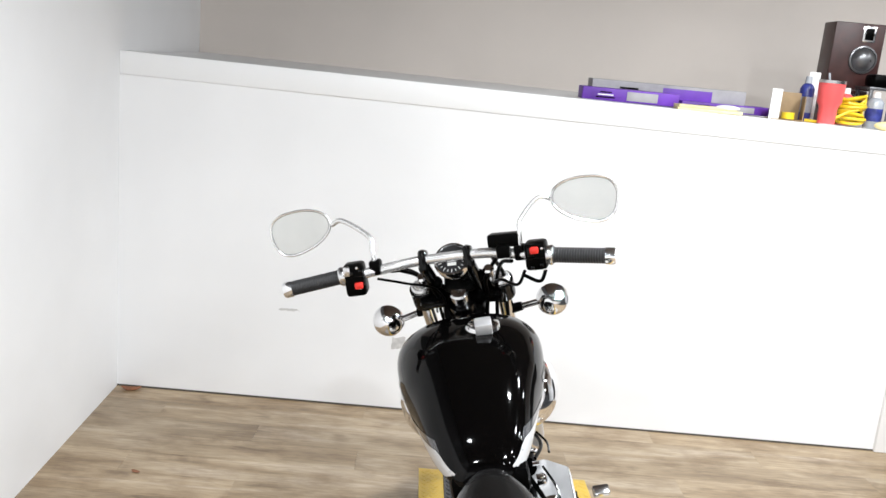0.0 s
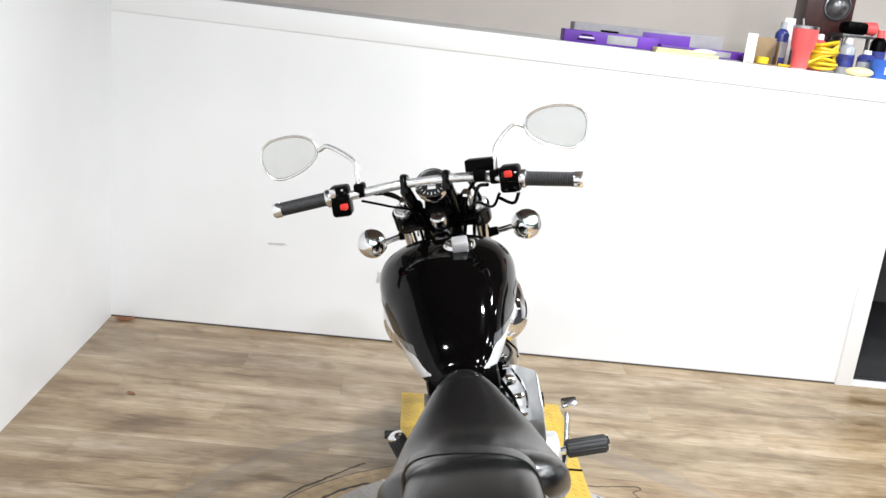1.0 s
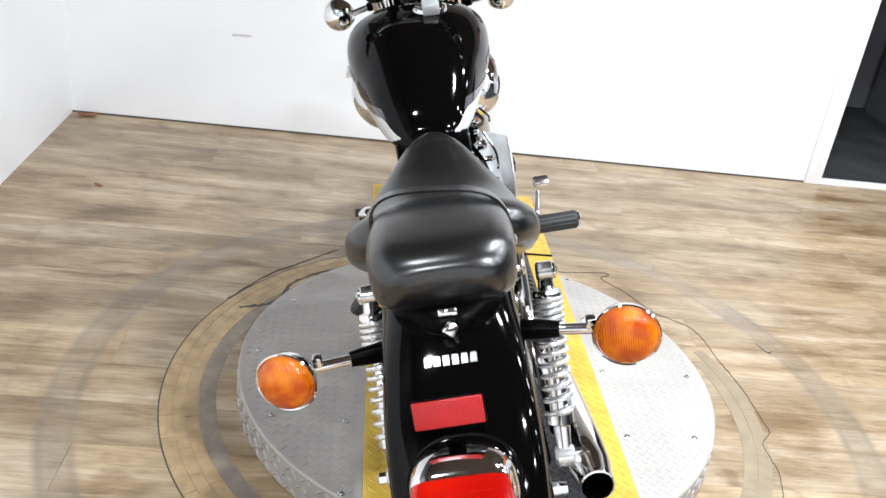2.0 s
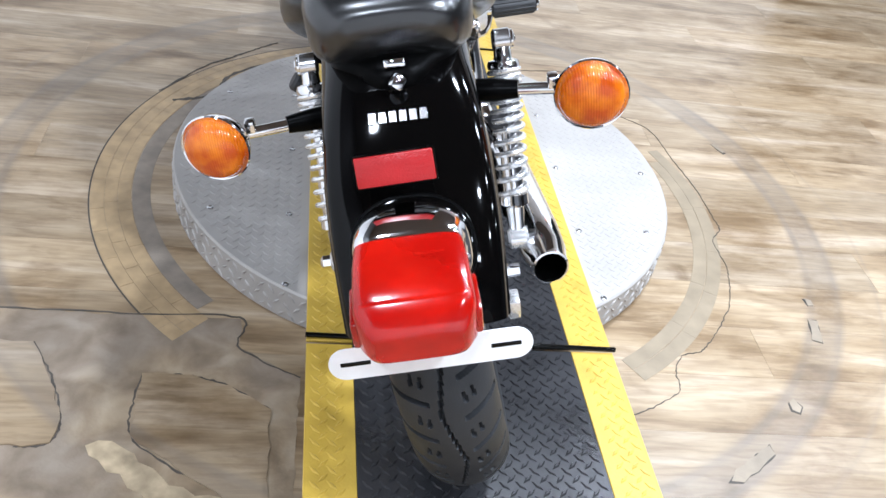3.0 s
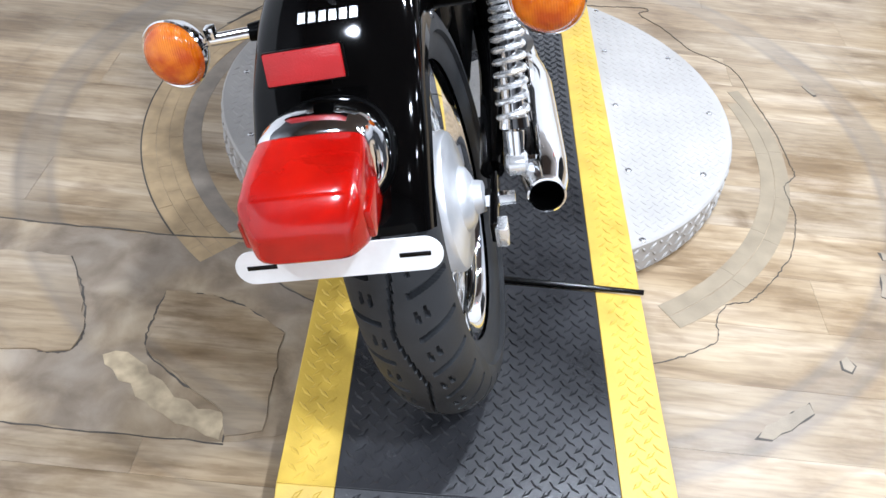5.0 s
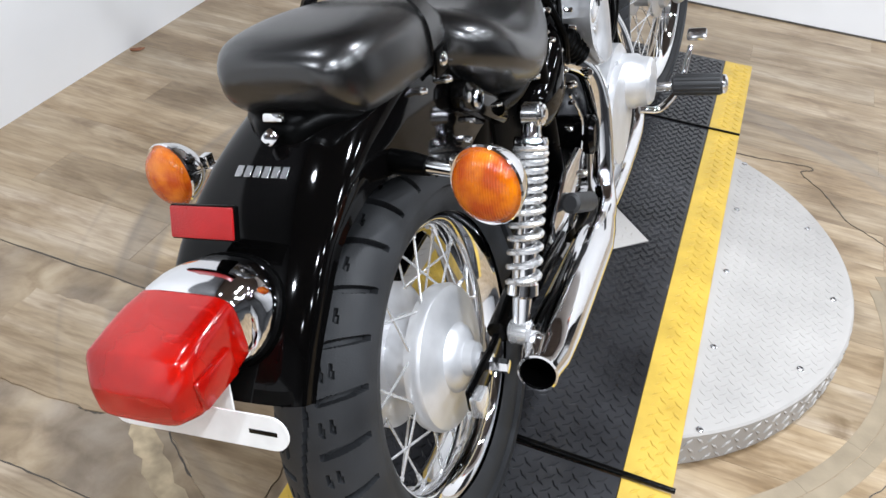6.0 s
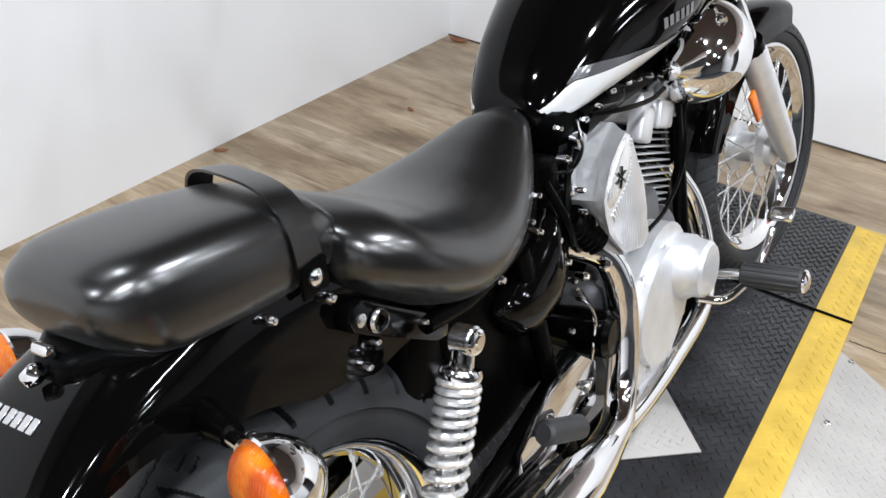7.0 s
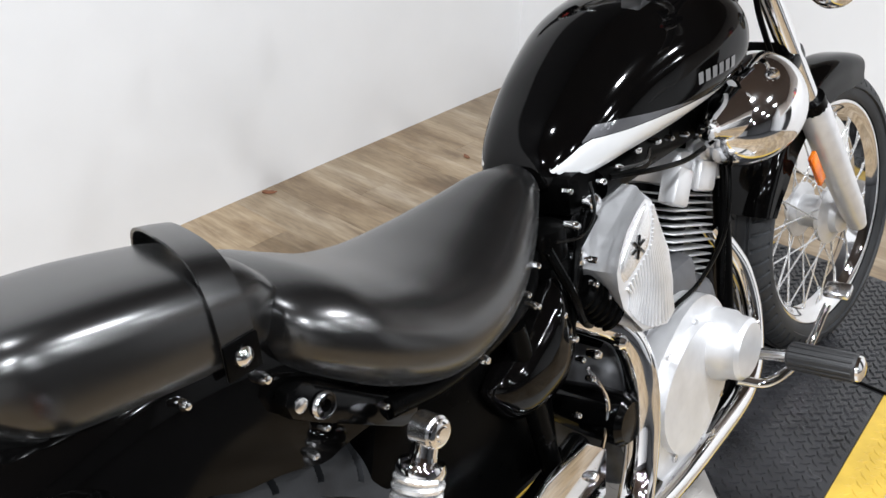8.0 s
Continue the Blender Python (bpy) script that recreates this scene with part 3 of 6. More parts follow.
def wheel(name, m, R, w, h, rim_r, rim_w, hub, grooves, label, flange=0.052, lacing=26):
    """Hub, with tyre, rim and spokes under it."""
    hubp = part(name, lathe(hub, 48), ALLOY, bike, label, m)
    link_mesh("tyre", tyre_mesh(R, w, h, 1440, 112, grooves), RUBBER, hubp, "black rubber tyre with cut grooves", sharp=40)
    k = rim_w / 2
    prof = [(-k, rim_r + 0.004), (-k + 0.004, rim_r + 0.005), (-k + 0.010, rim_r - 0.004), (-k * 0.45, rim_r - 0.012), (-k * 0.3, rim_r - 0.017), (k * 0.3, rim_r - 0.017),
            (k * 0.45, rim_r - 0.012), (k - 0.010, rim_r - 0.004), (k - 0.004, rim_r + 0.005), (k, rim_r + 0.004), (k - 0.002, rim_r - 0.004),
            (k - 0.010, rim_r - 0.011), (k * 0.4, rim_r - 0.022), (-k * 0.4, rim_r - 0.022), (-k + 0.010, rim_r - 0.011), (-k + 0.002, rim_r - 0.004)]
    part("rim", lathe(prof, 96, closed=True), CHROME, hubp, "chrome wheel rim")
    spoke = None
    for i in range(36):
        s = 1 if i % 2 else -1
        a = i * math.tau / 36
        off = radians(lacing) * (1 if (i // 2) % 2 else -1)
        p0 = Vector((s * 0.036, flange * math.cos(a + off), flange * math.sin(a + off)))
        p1 = Vector((s * 0.008, (rim_r - 0.018) * math.cos(a), (rim_r - 0.018) * math.sin(a)))
        d = p1 - p0
        if spoke is None:
            o = part("spoke", tube([(0, 0, 0), (d.length - 0.014, 0, 0), (d.length - 0.013, 0, 0), (d.length, 0, 0)], [0.0019, 0.0019, 0.0034, 0.0034], 6, straight=True), POLISHED, hubp)
            spoke = o.data
        else:
            o = link_mesh("spoke", spoke, POLISHED, hubp)
        o.matrix_basis = aim(p0, d)
    return hubp


REAR_HUB = [(-0.075, 0.012), (-0.075, 0.05), (-0.066, 0.06), (-0.060, 0.098), (-0.052, 0.106), (-0.040, 0.106), (-0.034, 0.098), (-0.030, 0.06), (0.012, 0.06), (0.018, 0.09), (0.024, 0.104), (0.040, 0.106), (0.047, 0.102), (0.051, 0.092), (0.055, 0.066),
            (0.057, 0.050), (0.064, 0.046), (0.070, 0.036), (0.073, 0.026), (0.086, 0.023), (0.088, 0.012)]
FRONT_HUB = [(-0.06, 0.012), (-0.055, 0.03), (-0.04, 0.034), (-0.036, 0.06), (-0.03, 0.06), (-0.026, 0.035), (0.022, 0.035), (0.026, 0.062), (0.036, 0.064), (0.040, 0.050), (0.046, 0.040), (0.060, 0.036), (0.066, 0.020), (0.072, 0.012)]
AXLE = Vector((0, 0, 0.292))
rear_wheel = wheel("rear_wheel", pose(*AXLE) @ pose(0.011, 0, 0, 0, -5.0, 0) @ ROUND, 0.307, 0.132, 0.124, 0.204, 0.088, REAR_HUB, rear_grooves, "spoked rear wheel with silver drum hub", 0.094, 34)
front_wheel = wheel("front_wheel", STEER @ pose(*FRONT), 0.307, 0.092, 0.080, 0.237, 0.062, FRONT_HUB, front_grooves, "spoked front wheel")
part("axle_adjuster", block((0.018, 0.030, 0.034), 0.003, pose(0.122, -0.066, 0.286)), POLISHED, bike, "silver axle adjuster")
part("axle_nut", lathe([(0.084, 0.016), (0.118, 0.016), (0.119, 0.011), (0.142, 0.010), (0.143, 0)], 6, pose(*AXLE)), CHROME, bike)


# swingarm and shocks
def swingarm(s):
    bm = tube([(s * 0.085, 0.50, 0.335), (s * 0.105, 0.30, 0.32), (s * 0.108, 0.06, 0.298)], 0.019, 12)
    block((0.012, 0.12, 0.036), 0.003, pose(s * 0.112, -0.015, 0.292), bm)
    part("swingarm", bm, BLACK, bike)


def shock(s):
    top, low = Vector((0.155 if s > 0 else -0.132, 0.176, 0.586)), Vector((0.148 if s > 0 else -0.128, 0.045, 0.318))
    d = (low - top).normalized()
    L = (low - top).length
    m = aim(top, d)
    body = lathe([(0.0, 0.012), (0.05, 0.015), (0.052, 0.012), (0.17, 0.012), (0.172, 0.016), (0.225, 0.016), (0.23, 0.021), (0.245, 0.022), (0.25, 0.014), (L, 0.012)], 24, m)
    sh = part("shock_absorber", body, CHROME, bike, "chrome shock absorber")
    part("top_cup", lathe([(0.014, 0.012), (0.028, 0.014), (0.030, 0.022), (0.036, 0.0245), (0.042, 0.0235), (0.042, 0.016)], 28, m), CHROME, sh)
    part("top_eye", lathe([(-0.014, 0.0), (-0.014, 0.013), (-0.011, 0.0165), (0.011, 0.0165), (0.014, 0.013), (0.014, 0)], 28, Matrix.Translation(top)), DULL, sh)
    part("bottom_eye", lathe([(-0.016, 0.0), (-0.016, 0.013), (-0.012, 0.018), (0.012, 0.018), (0.016, 0.013), (0.016, 0)], 24, Matrix.Translation(low)), POLISHED, sh)
    turns, pts = 12.5, []
    for k in range(int(turns * 14) + 1):
        a = k / 14 * math.tau
        f = k / (turns * 14)
        h = 0.043 + 0.187 * (0.55 * f + 0.45 * f * f if f < 1 else 1)
        pts.append(m @ Vector((h, 0.0215 * math.cos(a), 0.0215 * math.sin(a))))
    part("spring", tube(pts, 0.0044, 8, straight=True), POLISHED, sh, "chrome coil spring")
    part("top_nut", lathe([(0, 0.014), (0.004, 0.014), (0.006, 0.011), (0.006, 0.008), (0.008, 0.007), (0.008, 0)], 24, aim(top + Vector((s * 0.012, 0, 0)), (s, 0, 0))), CHROME, sh)
    part("bottom_nut", lathe([(0, 0.010), (0.012, 0.010), (0.016, 0.006), (0.017, 0)], 6, aim(low + Vector((s * 0.016, 0, 0)), (s, 0, 0))), CHROME, sh)


for s in (-1, 1):
    swingarm(s)
    shock(s)


# rear mudguard: an arched U section swept round the wheel
FC, FR = Vector((0, 0.0, 0.345)), 0.412


def mudguard_row(a, hw, skirt, R, c, drop, thick=0.0):
    """Section at angle a (0 back, 90 up); crown and two skirts."""
    row = []
    for k in range(41):
        u = -1 + 2 * k / 40
        if abs(u) < 0.72:
            t = u / 0.72 * math.pi / 2
            x = hw * math.copysign(abs(math.sin(t)) ** 0.68, u)
            r = R - drop * (1 - abs(math.cos(t)) ** 0.68) - thick
        else:
            f = (abs(u) - 0.72) / 0.28
            x, r = math.copysign(hw + 0.003 * f, u), R - drop - skirt * f
        x -= math.copysign(thick, u) if abs(u) > 0.5 else 0
        row.append(c + Vector((x, -r * math.cos(a), r * math.sin(a))))
    return row


def mudguard(name, c, R, a0, a1, hw, skirts, parent, material, n=40, m=None, label="", drops=((0, 0.8), (1, 0.8))):
    rows = []
    for i in range(n):
        f = i / (n - 1)
        a = radians(a0 + (a1 - a0) * f)
        end = min(1.0, 0.55 + 3.2 * min(f, 1 - f))
        sk = float(np.interp(f, [k for k, _ in skirts], [v for _, v in skirts]))
        wide = hw * (0.9 + 0.1 * end)
        drop = wide * float(np.interp(f, [k for k, _ in drops], [v for _, v in drops]))
        outer = mudguard_row(a, wide, sk * end, R, c, drop)
        inner = mudguard_row(a, wide, sk * end, R, c, drop, 0.003)
        rows.append(outer + inner[::-1])
    return part(name, skin(rows), material, parent, label, m)


mudguard("rear_mudguard", FC, FR, 30, 128, 0.088, [(0, 0.006), (0.26, 0.008), (0.38, 0.020), (0.5, 0.045), (0.65, 0.085), (1, 0.095)], bike, PAINT, label="glossy black rear mudguard", drops=((0, 0.30), (0.22, 0.26), (0.34, 0.45), (0.46, 0.8), (1, 0.8)))


def on_guard(a, out=0.0, x=0.0):
    a = radians(a)
    r = FR + out
    return FC + Vector((x, -r * math.cos(a), r * math.sin(a)))


# maker's mark on the mudguard as six plain bars
for i in range(6):
    x = -0.0035 + (i - 2.5) * 0.0108
    m = Matrix.Translation(on_guard(61.5, 0.0004, x)) @ pose(0, 0, 0, 90 - 61.5, 0, 0)
    part("mark_bar", block((0.0080, 0.0130, 0.0012), 0.0003, m, seg=1), DULL, bike)


# signals
def signal(m):
    """Chrome bowl with an amber lens, its axis along local x (the lens looks to +x)."""
    bowl = lathe([(-0.040, 0.0), (-0.038, 0.012), (-0.028, 0.026), (-0.012, 0.037), (0.0, 0.041), (0.006, 0.0425), (0.008, 0.041), (0.006, 0.037), (-0.008, 0.033)], 36, m)
    sg = part("turn_signal", bowl, CHROME, bike, "round chrome turn signal")
    lens = lathe([(0.003, 0.0375), (0.010, 0.0375), (0.016, 0.034), (0.021, 0.027), (0.024, 0.016), (0.025, 0.0)], 36, m)
    part("lens", lens, AMBER, sg, "amber plastic lens")
    return sg


for s, c in ((1, Vector((0.215, -0.140, 0.671))), (-1, Vector((-0.224, -0.092, 0.634)))):
    sg = signal(aim(c, (-0.22, -1, 0.12)))
    inner = Vector((s * 0.086, c.y + 0.045, c.z - 0.005))
    tip = c + Vector((-s * 0.036, 0.02, 0.0))
    mid = inner.lerp(tip, 0.55)
    part("stalk", tube([mid - Vector((s * 0.004, 0, 0)), tip], 0.0075, 12, straight=True), CHROME, sg)
    part("rubber_boot", tube([inner, inner.lerp(mid, 0.5), mid], [0.014, 0.0135, 0.0105], 14), SATIN, sg)
    part("stalk_clip", block((0.012, 0.014, 0.016), 0.002, Matrix.Translation(tip + Vector((-s * 0.004, 0.0, 0.010)))), CHROME, sg)

# reflector on its bracket, tail lamp with chrome base, bare number-plate bracket
refl = part("reflector_bracket", block((0.024, 0.004, 0.05), 0.001, pose(-0.008, -0.275, 0.695, 22, 0, 0)), SATIN, bike)
part("reflector_shell", block((0.080, 0.007, 0.033), 0.002, pose(-0.011, -0.287, 0.706, -24, -4, -4)), SATIN, refl, "black reflector shell")
part("reflector", block((0.077, 0.005, 0.030), 0.0015, pose(-0.011, -0.287, 0.706, -24, -4, -4) @ pose(0, -0.003, 0)), RED_DARK, refl, "red rectangular reflector")


def lamp_rows(spec, m, n=36):
    rows = []
    for d, cx, cz, hx, hz, e in spec:
        row = []
        for k in range(n):
            a = k * math.tau / n
            x = hx * math.copysign(abs(math.cos(a)) ** (2 / e), math.cos(a))
            z = hz * math.copysign(abs(math.sin(a)) ** (2 / e), math.sin(a))
            row.append(m @ Vector((d, x + cx, z + cz)))
        rows.append(row)
    return rows


RING = Matrix.Translation((-0.004, -0.305, 0.617)) @ Vector((0, -0.74, 0.67)).to_track_quat("X", "Z").to_matrix().to_4x4()
TAIL = Matrix.Translation((-0.008, -0.325, 0.634)) @ Vector((0, -1, 0.0)).to_track_quat("X", "Z").to_matrix().to_4x4()
low = lamp_rows([(-0.006, 0, 0, 0.058, 0.050, 2.3), (0.004, 0, 0, 0.0605, 0.0525, 2.3), (0.010, 0, 0, 0.0605, 0.0525, 2.4), (0.018, 0, 0, 0.0595, 0.0505, 2.5)], RING)
high = lamp_rows([(0.006, 0, 0, 0.0550, 0.0390, 3.8), (0.016, 0, 0, 0.0545, 0.0375, 4.6), (0.020, 0, 0, 0.0525, 0.035, 5)], TAIL)
between = [[p.lerp(q, f) + Vector((0, -0.004, 0.004)) * math.sin(math.pi * f) for p, q in zip(low[-1], high[0])] for f in (0.25, 0.5, 0.75)]
base = part("tail_lamp", skin(low + between + high), CHROME, bike, "chrome tail lamp housing")
part("gasket", skin(lamp_rows([(-0.014, 0, 0, 0.063, 0.055, 2.3), (0.001, 0, 0, 0.0645, 0.0565, 2.3), (0.005, 0, 0, 0.0635, 0.0555, 2.3), (0.006, 0, 0, 0.056, 0.048, 2.3)], RING)), SATIN, base, "black rubber gasket")
lens = part("lens", skin(lamp_rows([(0.018, 0, 0, 0.050, 0.0325, 5), (0.022, 0, 0, 0.0525, 0.0355, 7), (0.045, 0, 0.0, 0.0545, 0.0355, 7), (0.07, 0, -0.002, 0.055, 0.0345, 7), (0.095, 0, -0.0035, 0.0550, 0.0325, 6.5), (0.0995, 0, -0.0045, 0.0540, 0.0305, 6),
                                    (0.111, 0, -0.011, 0.047, 0.0215, 5), (0.114, 0, -0.013, 0.044, 0.0185, 5), (0.1165, 0, -0.014, 0.040, 0.0145, 4.5)], TAIL)), RED, base, "red plastic tail lamp lens", sharp=28)
part("bulb", ball((0.020, 0.022, 0.017), TAIL @ pose(0.078, 0.010, -0.010), None, 20, 12), PLATE_WHITE, base, "pale bulb behind the red lens")
for s in (-1, 1):
    part("side_lens", block((0.050, 0.010, 0.030), 0.003, TAIL @ pose(0.072, s * 0.0550, -0.011)), RED, base)
    part("screw", lathe([(0, 0.0035), (0.002, 0.003), (0.0025, 0)], 10, TAIL @ pose(0.111, s * 0.040, -0.022)), CHROME, base)


def plate_bracket():
    """A flat strip with round ends and two slots."""
    outline = []
    for c, a0 in ((0.083, -90), (-0.083, 90)):
        for k in range(13):
            a = radians(a0 + k * 15)
            outline.append((c + 0.0175 * math.cos(a), 0.0175 * math.sin(a)))
    bm = prism(outline, -0.001, 0.001, m=pose(0, 0, 0))
    m = pose(0.0, -0.394, 0.560, 78, 0, 0)
    b = part("plate_bracket", bm, PLATE_WHITE, bike, "bare white number-plate bracket with two slots", m)
    for s in (-1, 1):
        part("slot", block((0.030, 0.005, 0.0026), 0.0005, pose(s * 0.074, 0.0, 0.0)), BLACK, b)
    part("bracket_arm", block((0.05, 0.05, 0.003), 0.001, pose(0, 0.02, -0.024, 0, 0, 0)), PLATE_WHITE, b)


plate_bracket()


# seat
def pad_rows(stations, count, n=40):
    rows = []
    for y, zb, zt, hw, mid, e in smooth_line(stations, count):
        zc = zb + (zt - zb) * mid
        row = []
        for k in range(n):
            a = k * math.tau / n
            c, s_ = math.cos(a), math.sin(a)
            x = hw * math.copysign(abs(c) ** (2 / e), c)
            z = zc + ((zt - zc) if s_ > 0 else (zc - zb)) * math.copysign(abs(s_) ** (2 / e), s_)
            row.append(Vector((x, y, z)))
        rows.append(row)
    return rows


RIDER = [(0.078, 0.690, 0.735, 0.085, 0.45, 2.6), (0.095, 0.672, 0.755, 0.122, 0.45, 2.7), (0.14, 0.636, 0.754, 0.148, 0.44, 2.6), (0.19, 0.600, 0.731, 0.155, 0.46, 2.45), (0.25, 0.574, 0.705, 0.153, 0.48, 2.35),
         (0.32, 0.570, 0.692, 0.140, 0.50, 2.3), (0.39, 0.582, 0.695, 0.118, 0.50, 2.3), (0.45, 0.605, 0.705, 0.090, 0.48, 2.3), (0.50, 0.636, 0.714, 0.062, 0.45, 2.4), (0.535, 0.660, 0.714, 0.040, 0.4, 2.0)]
PILLION = [(-0.147, 0.770, 0.786, 0.045, 0.5, 2.4), (-0.142, 0.752, 0.801, 0.064, 0.5, 2.8), (-0.126, 0.734, 0.811, 0.080, 0.5, 3.2), (-0.095, 0.719, 0.815, 0.092, 0.5, 3.8), (-0.03, 0.708, 0.810, 0.097, 0.5, 3.6),
           (0.03, 0.700, 0.800, 0.095, 0.5, 3.5), (0.08, 0.700, 0.788, 0.090, 0.5, 3.2), (0.105, 0.71, 0.768, 0.080, 0.48, 2.7)]
seat = part("seat", skin(pad_rows(RIDER, 48)), VINYL, bike, "black vinyl rider seat", sharp=70)
part("pillion_pad", skin(pad_rows(PILLION, 44)), VINYL, seat, "black vinyl pillion pad", sharp=70)


def strap():
    """A flat belt over the front of the pillion pad."""
    rows = pad_rows([(0.028, 0.690, 0.801, 0.0955, 0.50, 3.4), (0.044, 0.690, 0.798, 0.0950, 0.50, 3.4), (0.060, 0.690, 0.794, 0.0945, 0.50, 3.3)], 3, 72)
    strip = []
    for k in range(-5, 42):
        pts = []
        for f in (0, 1, 2):
            p = rows[f][k % 72]
            lift = 0.004 + (0.006 if 6 < k < 30 else 0.0) * math.sin(math.pi * max(0, min(1, (k - 6) / 24)))
            nrm = Vector((p.x * 0.6, 0, p.z - 0.74)).normalized()
            pts.append(p + nrm * lift + Vector((0, 0.046 * (0.5 - p.x / 0.19), 0)))
        strip.append(pts + [q - Vector((q.x * 0.03, 0, 0.003)) for q in pts[::-1]])
    part("grab_strap", skin(strip), VINYL, seat, "black vinyl grab strap")
    for s in (-1, 1):
        y = 0.044 + (0.046 if s < 0 else 0.0)
        part("strap_tab", block((0.004, 0.034, 0.034), 0.0015, pose(s * 0.0985, y, 0.722, 0, s * 6, 0)), SATIN, seat)
        part("strap_stud", lathe([(0, 0.009), (0.003, 0.0085), (0.006, 0.005), (0.007, 0)], 16, aim((s * 0.1000, y, 0.723), (s, 0, 0))), CHROME, seat)


strap()
lock = block((0.024, 0.010, 0.010), 0.003, pose(0, -0.158, 0.748, -25, 0, 0))
block((0.016, 0.016, 0.018), 0.005, pose(0, -0.172, 0.733, -35, 45, 0), lock)
part("seat_catch", lock, CHROME, seat, "chrome seat catch")
part("seat_pan", skin(pad_rows([(-0.164, 0.714, 0.732, 0.018, 0.5, 2.5), (-0.156, 0.708, 0.742, 0.030, 0.5, 2.6), (-0.14, 0.702, 0.748, 0.044, 0.5, 2.8), (-0.12, 0.695, 0.748, 0.064, 0.5, 3), (-0.08, 0.68, 0.735, 0.078, 0.5, 3), (0.1, 0.62, 0.70, 0.09, 0.5, 3), (0.3, 0.59, 0.65, 0.09, 0.5, 3), (0.48, 0.63, 0.68, 0.05, 0.5, 3)], 20)), SATIN, bike)

# tank
TANK = [(0.544, 0.680, 0.690, 0.033, 0.4, 2.2), (0.548, 0.673, 0.706, 0.049, 0.4, 2.4), (0.559, 0.669, 0.727, 0.062, 0.38, 2.5), (0.583, 0.668, 0.754, 0.078, 0.38, 2.5), (0.619, 0.671, 0.783, 0.095, 0.38, 2.5), (0.663, 0.676, 0.816, 0.110, 0.38, 2.5),
        (0.725, 0.682, 0.851, 0.128, 0.38, 2.5), (0.787, 0.691, 0.873, 0.146, 0.4, 2.5), (0.858, 0.704, 0.884, 0.159, 0.42, 2.5), (0.918, 0.721, 0.884, 0.158, 0.42, 2.4), (0.962, 0.741, 0.873, 0.128, 0.42, 2.3), (0.988, 0.760, 0.852, 0.083, 0.45, 2.2), (0.997, 0.775, 0.826, 0.04, 0.45, 2.1)]
TANK_AT = pose(-0.0078, 0, -0.0028)
tank = part("fuel_tank", skin(pad_rows(TANK, 60, 56)), PAINT, bike, "glossy black fuel tank with silver flashes", TANK_AT, 70)
TANK_LINE = smooth_line(TANK, 200)


def tank_x(y, z):
    st = [float(np.interp(y, TANK_LINE[:, 0], TANK_LINE[:, k])) for k in range(1, 6)]
    zb, zt, hw, mid, e = st
    zc = zb + (zt - zb) * mid
    q = (z - zc) / ((zt - zc) if z > zc else (zc - zb))
    return hw * max(0.0, 1 - min(1.0, abs(q)) ** e) ** (1 / e)


def tank_patch(name, s, material, low, high, y0, y1, n=50, k=10, out=0.0008, label=""):
    rows = []
    for i in range(n):
        y = y0 + (y1 - y0) * i / (n - 1)
        a = float(np.interp(y, [p for p, _ in low], [q for _, q in low]))
        b = float(np.interp(y, [p for p, _ in high], [q for _, q in high]))
        rows.append([Vector((s * (tank_x(y, a + (b - a) * j / k) + out), y, a + (b - a) * j / k)) for j in range(k + 1)])
    part(name, skin(rows, closed=False, caps=False), material, tank, label)


for s in (-1, 1):
    tank_patch("silver_flash", s, SILVER, [(0.552, 0.703), (0.575, 0.692), (0.60, 0.690), (0.66, 0.699), (0.745, 0.710), (0.895, 0.726), (0.97, 0.756)], [(0.554, 0.705), (0.590, 0.728), (0.604, 0.733), (0.66, 0.732), (0.74, 0.734), (0.88, 0.741), (0.97, 0.766)], 0.554, 0.972, label="silver painted flash")
    tank_patch("charcoal_flash", s, CHARCOAL, [(0.592, 0.7300), (0.604, 0.7340), (0.66, 0.7330), (0.74, 0.7350), (0.78, 0.7380)], [(0.592, 0.7315), (0.614, 0.749), (0.65, 0.748), (0.70, 0.743), (0.78, 0.739)], 0.593, 0.778, label="charcoal painted flash")
    for i in range(6):
        y = 0.782 + 0.0145 * i
        tank_patch("mark_bar", s, MARK, [(0, 0.758), (0.78, 0.758), (0.88, 0.766)], [(0, 0.774), (0.78, 0.774), (0.88, 0.782)], y, y + 0.0095, 3, 4, 0.0012)

cap = part("filler_cap", lathe([(-0.010, 0.038), (0.003, 0.038), (0.008, 0.035), (0.012, 0.028), (0.014, 0)], 32, pose(0.038, 0.845, 0.879) @ ALONG_Z), CHROME, tank, "chrome filler cap")
part("cap_flap", block((0.036, 0.034, 0.026), 0.004, pose(0.040, 0.816, 0.890, 14, 0, 0)), ALLOY, cap)


# steering: forks, yokes, bars, mirrors, dial
def fork_y(z):
    return 1.062 + (1.0 - z) * RAKE


def fork_point(s, z, dx=0.0):
    return Vector((s * 0.095 + dx, fork_y(z), z))


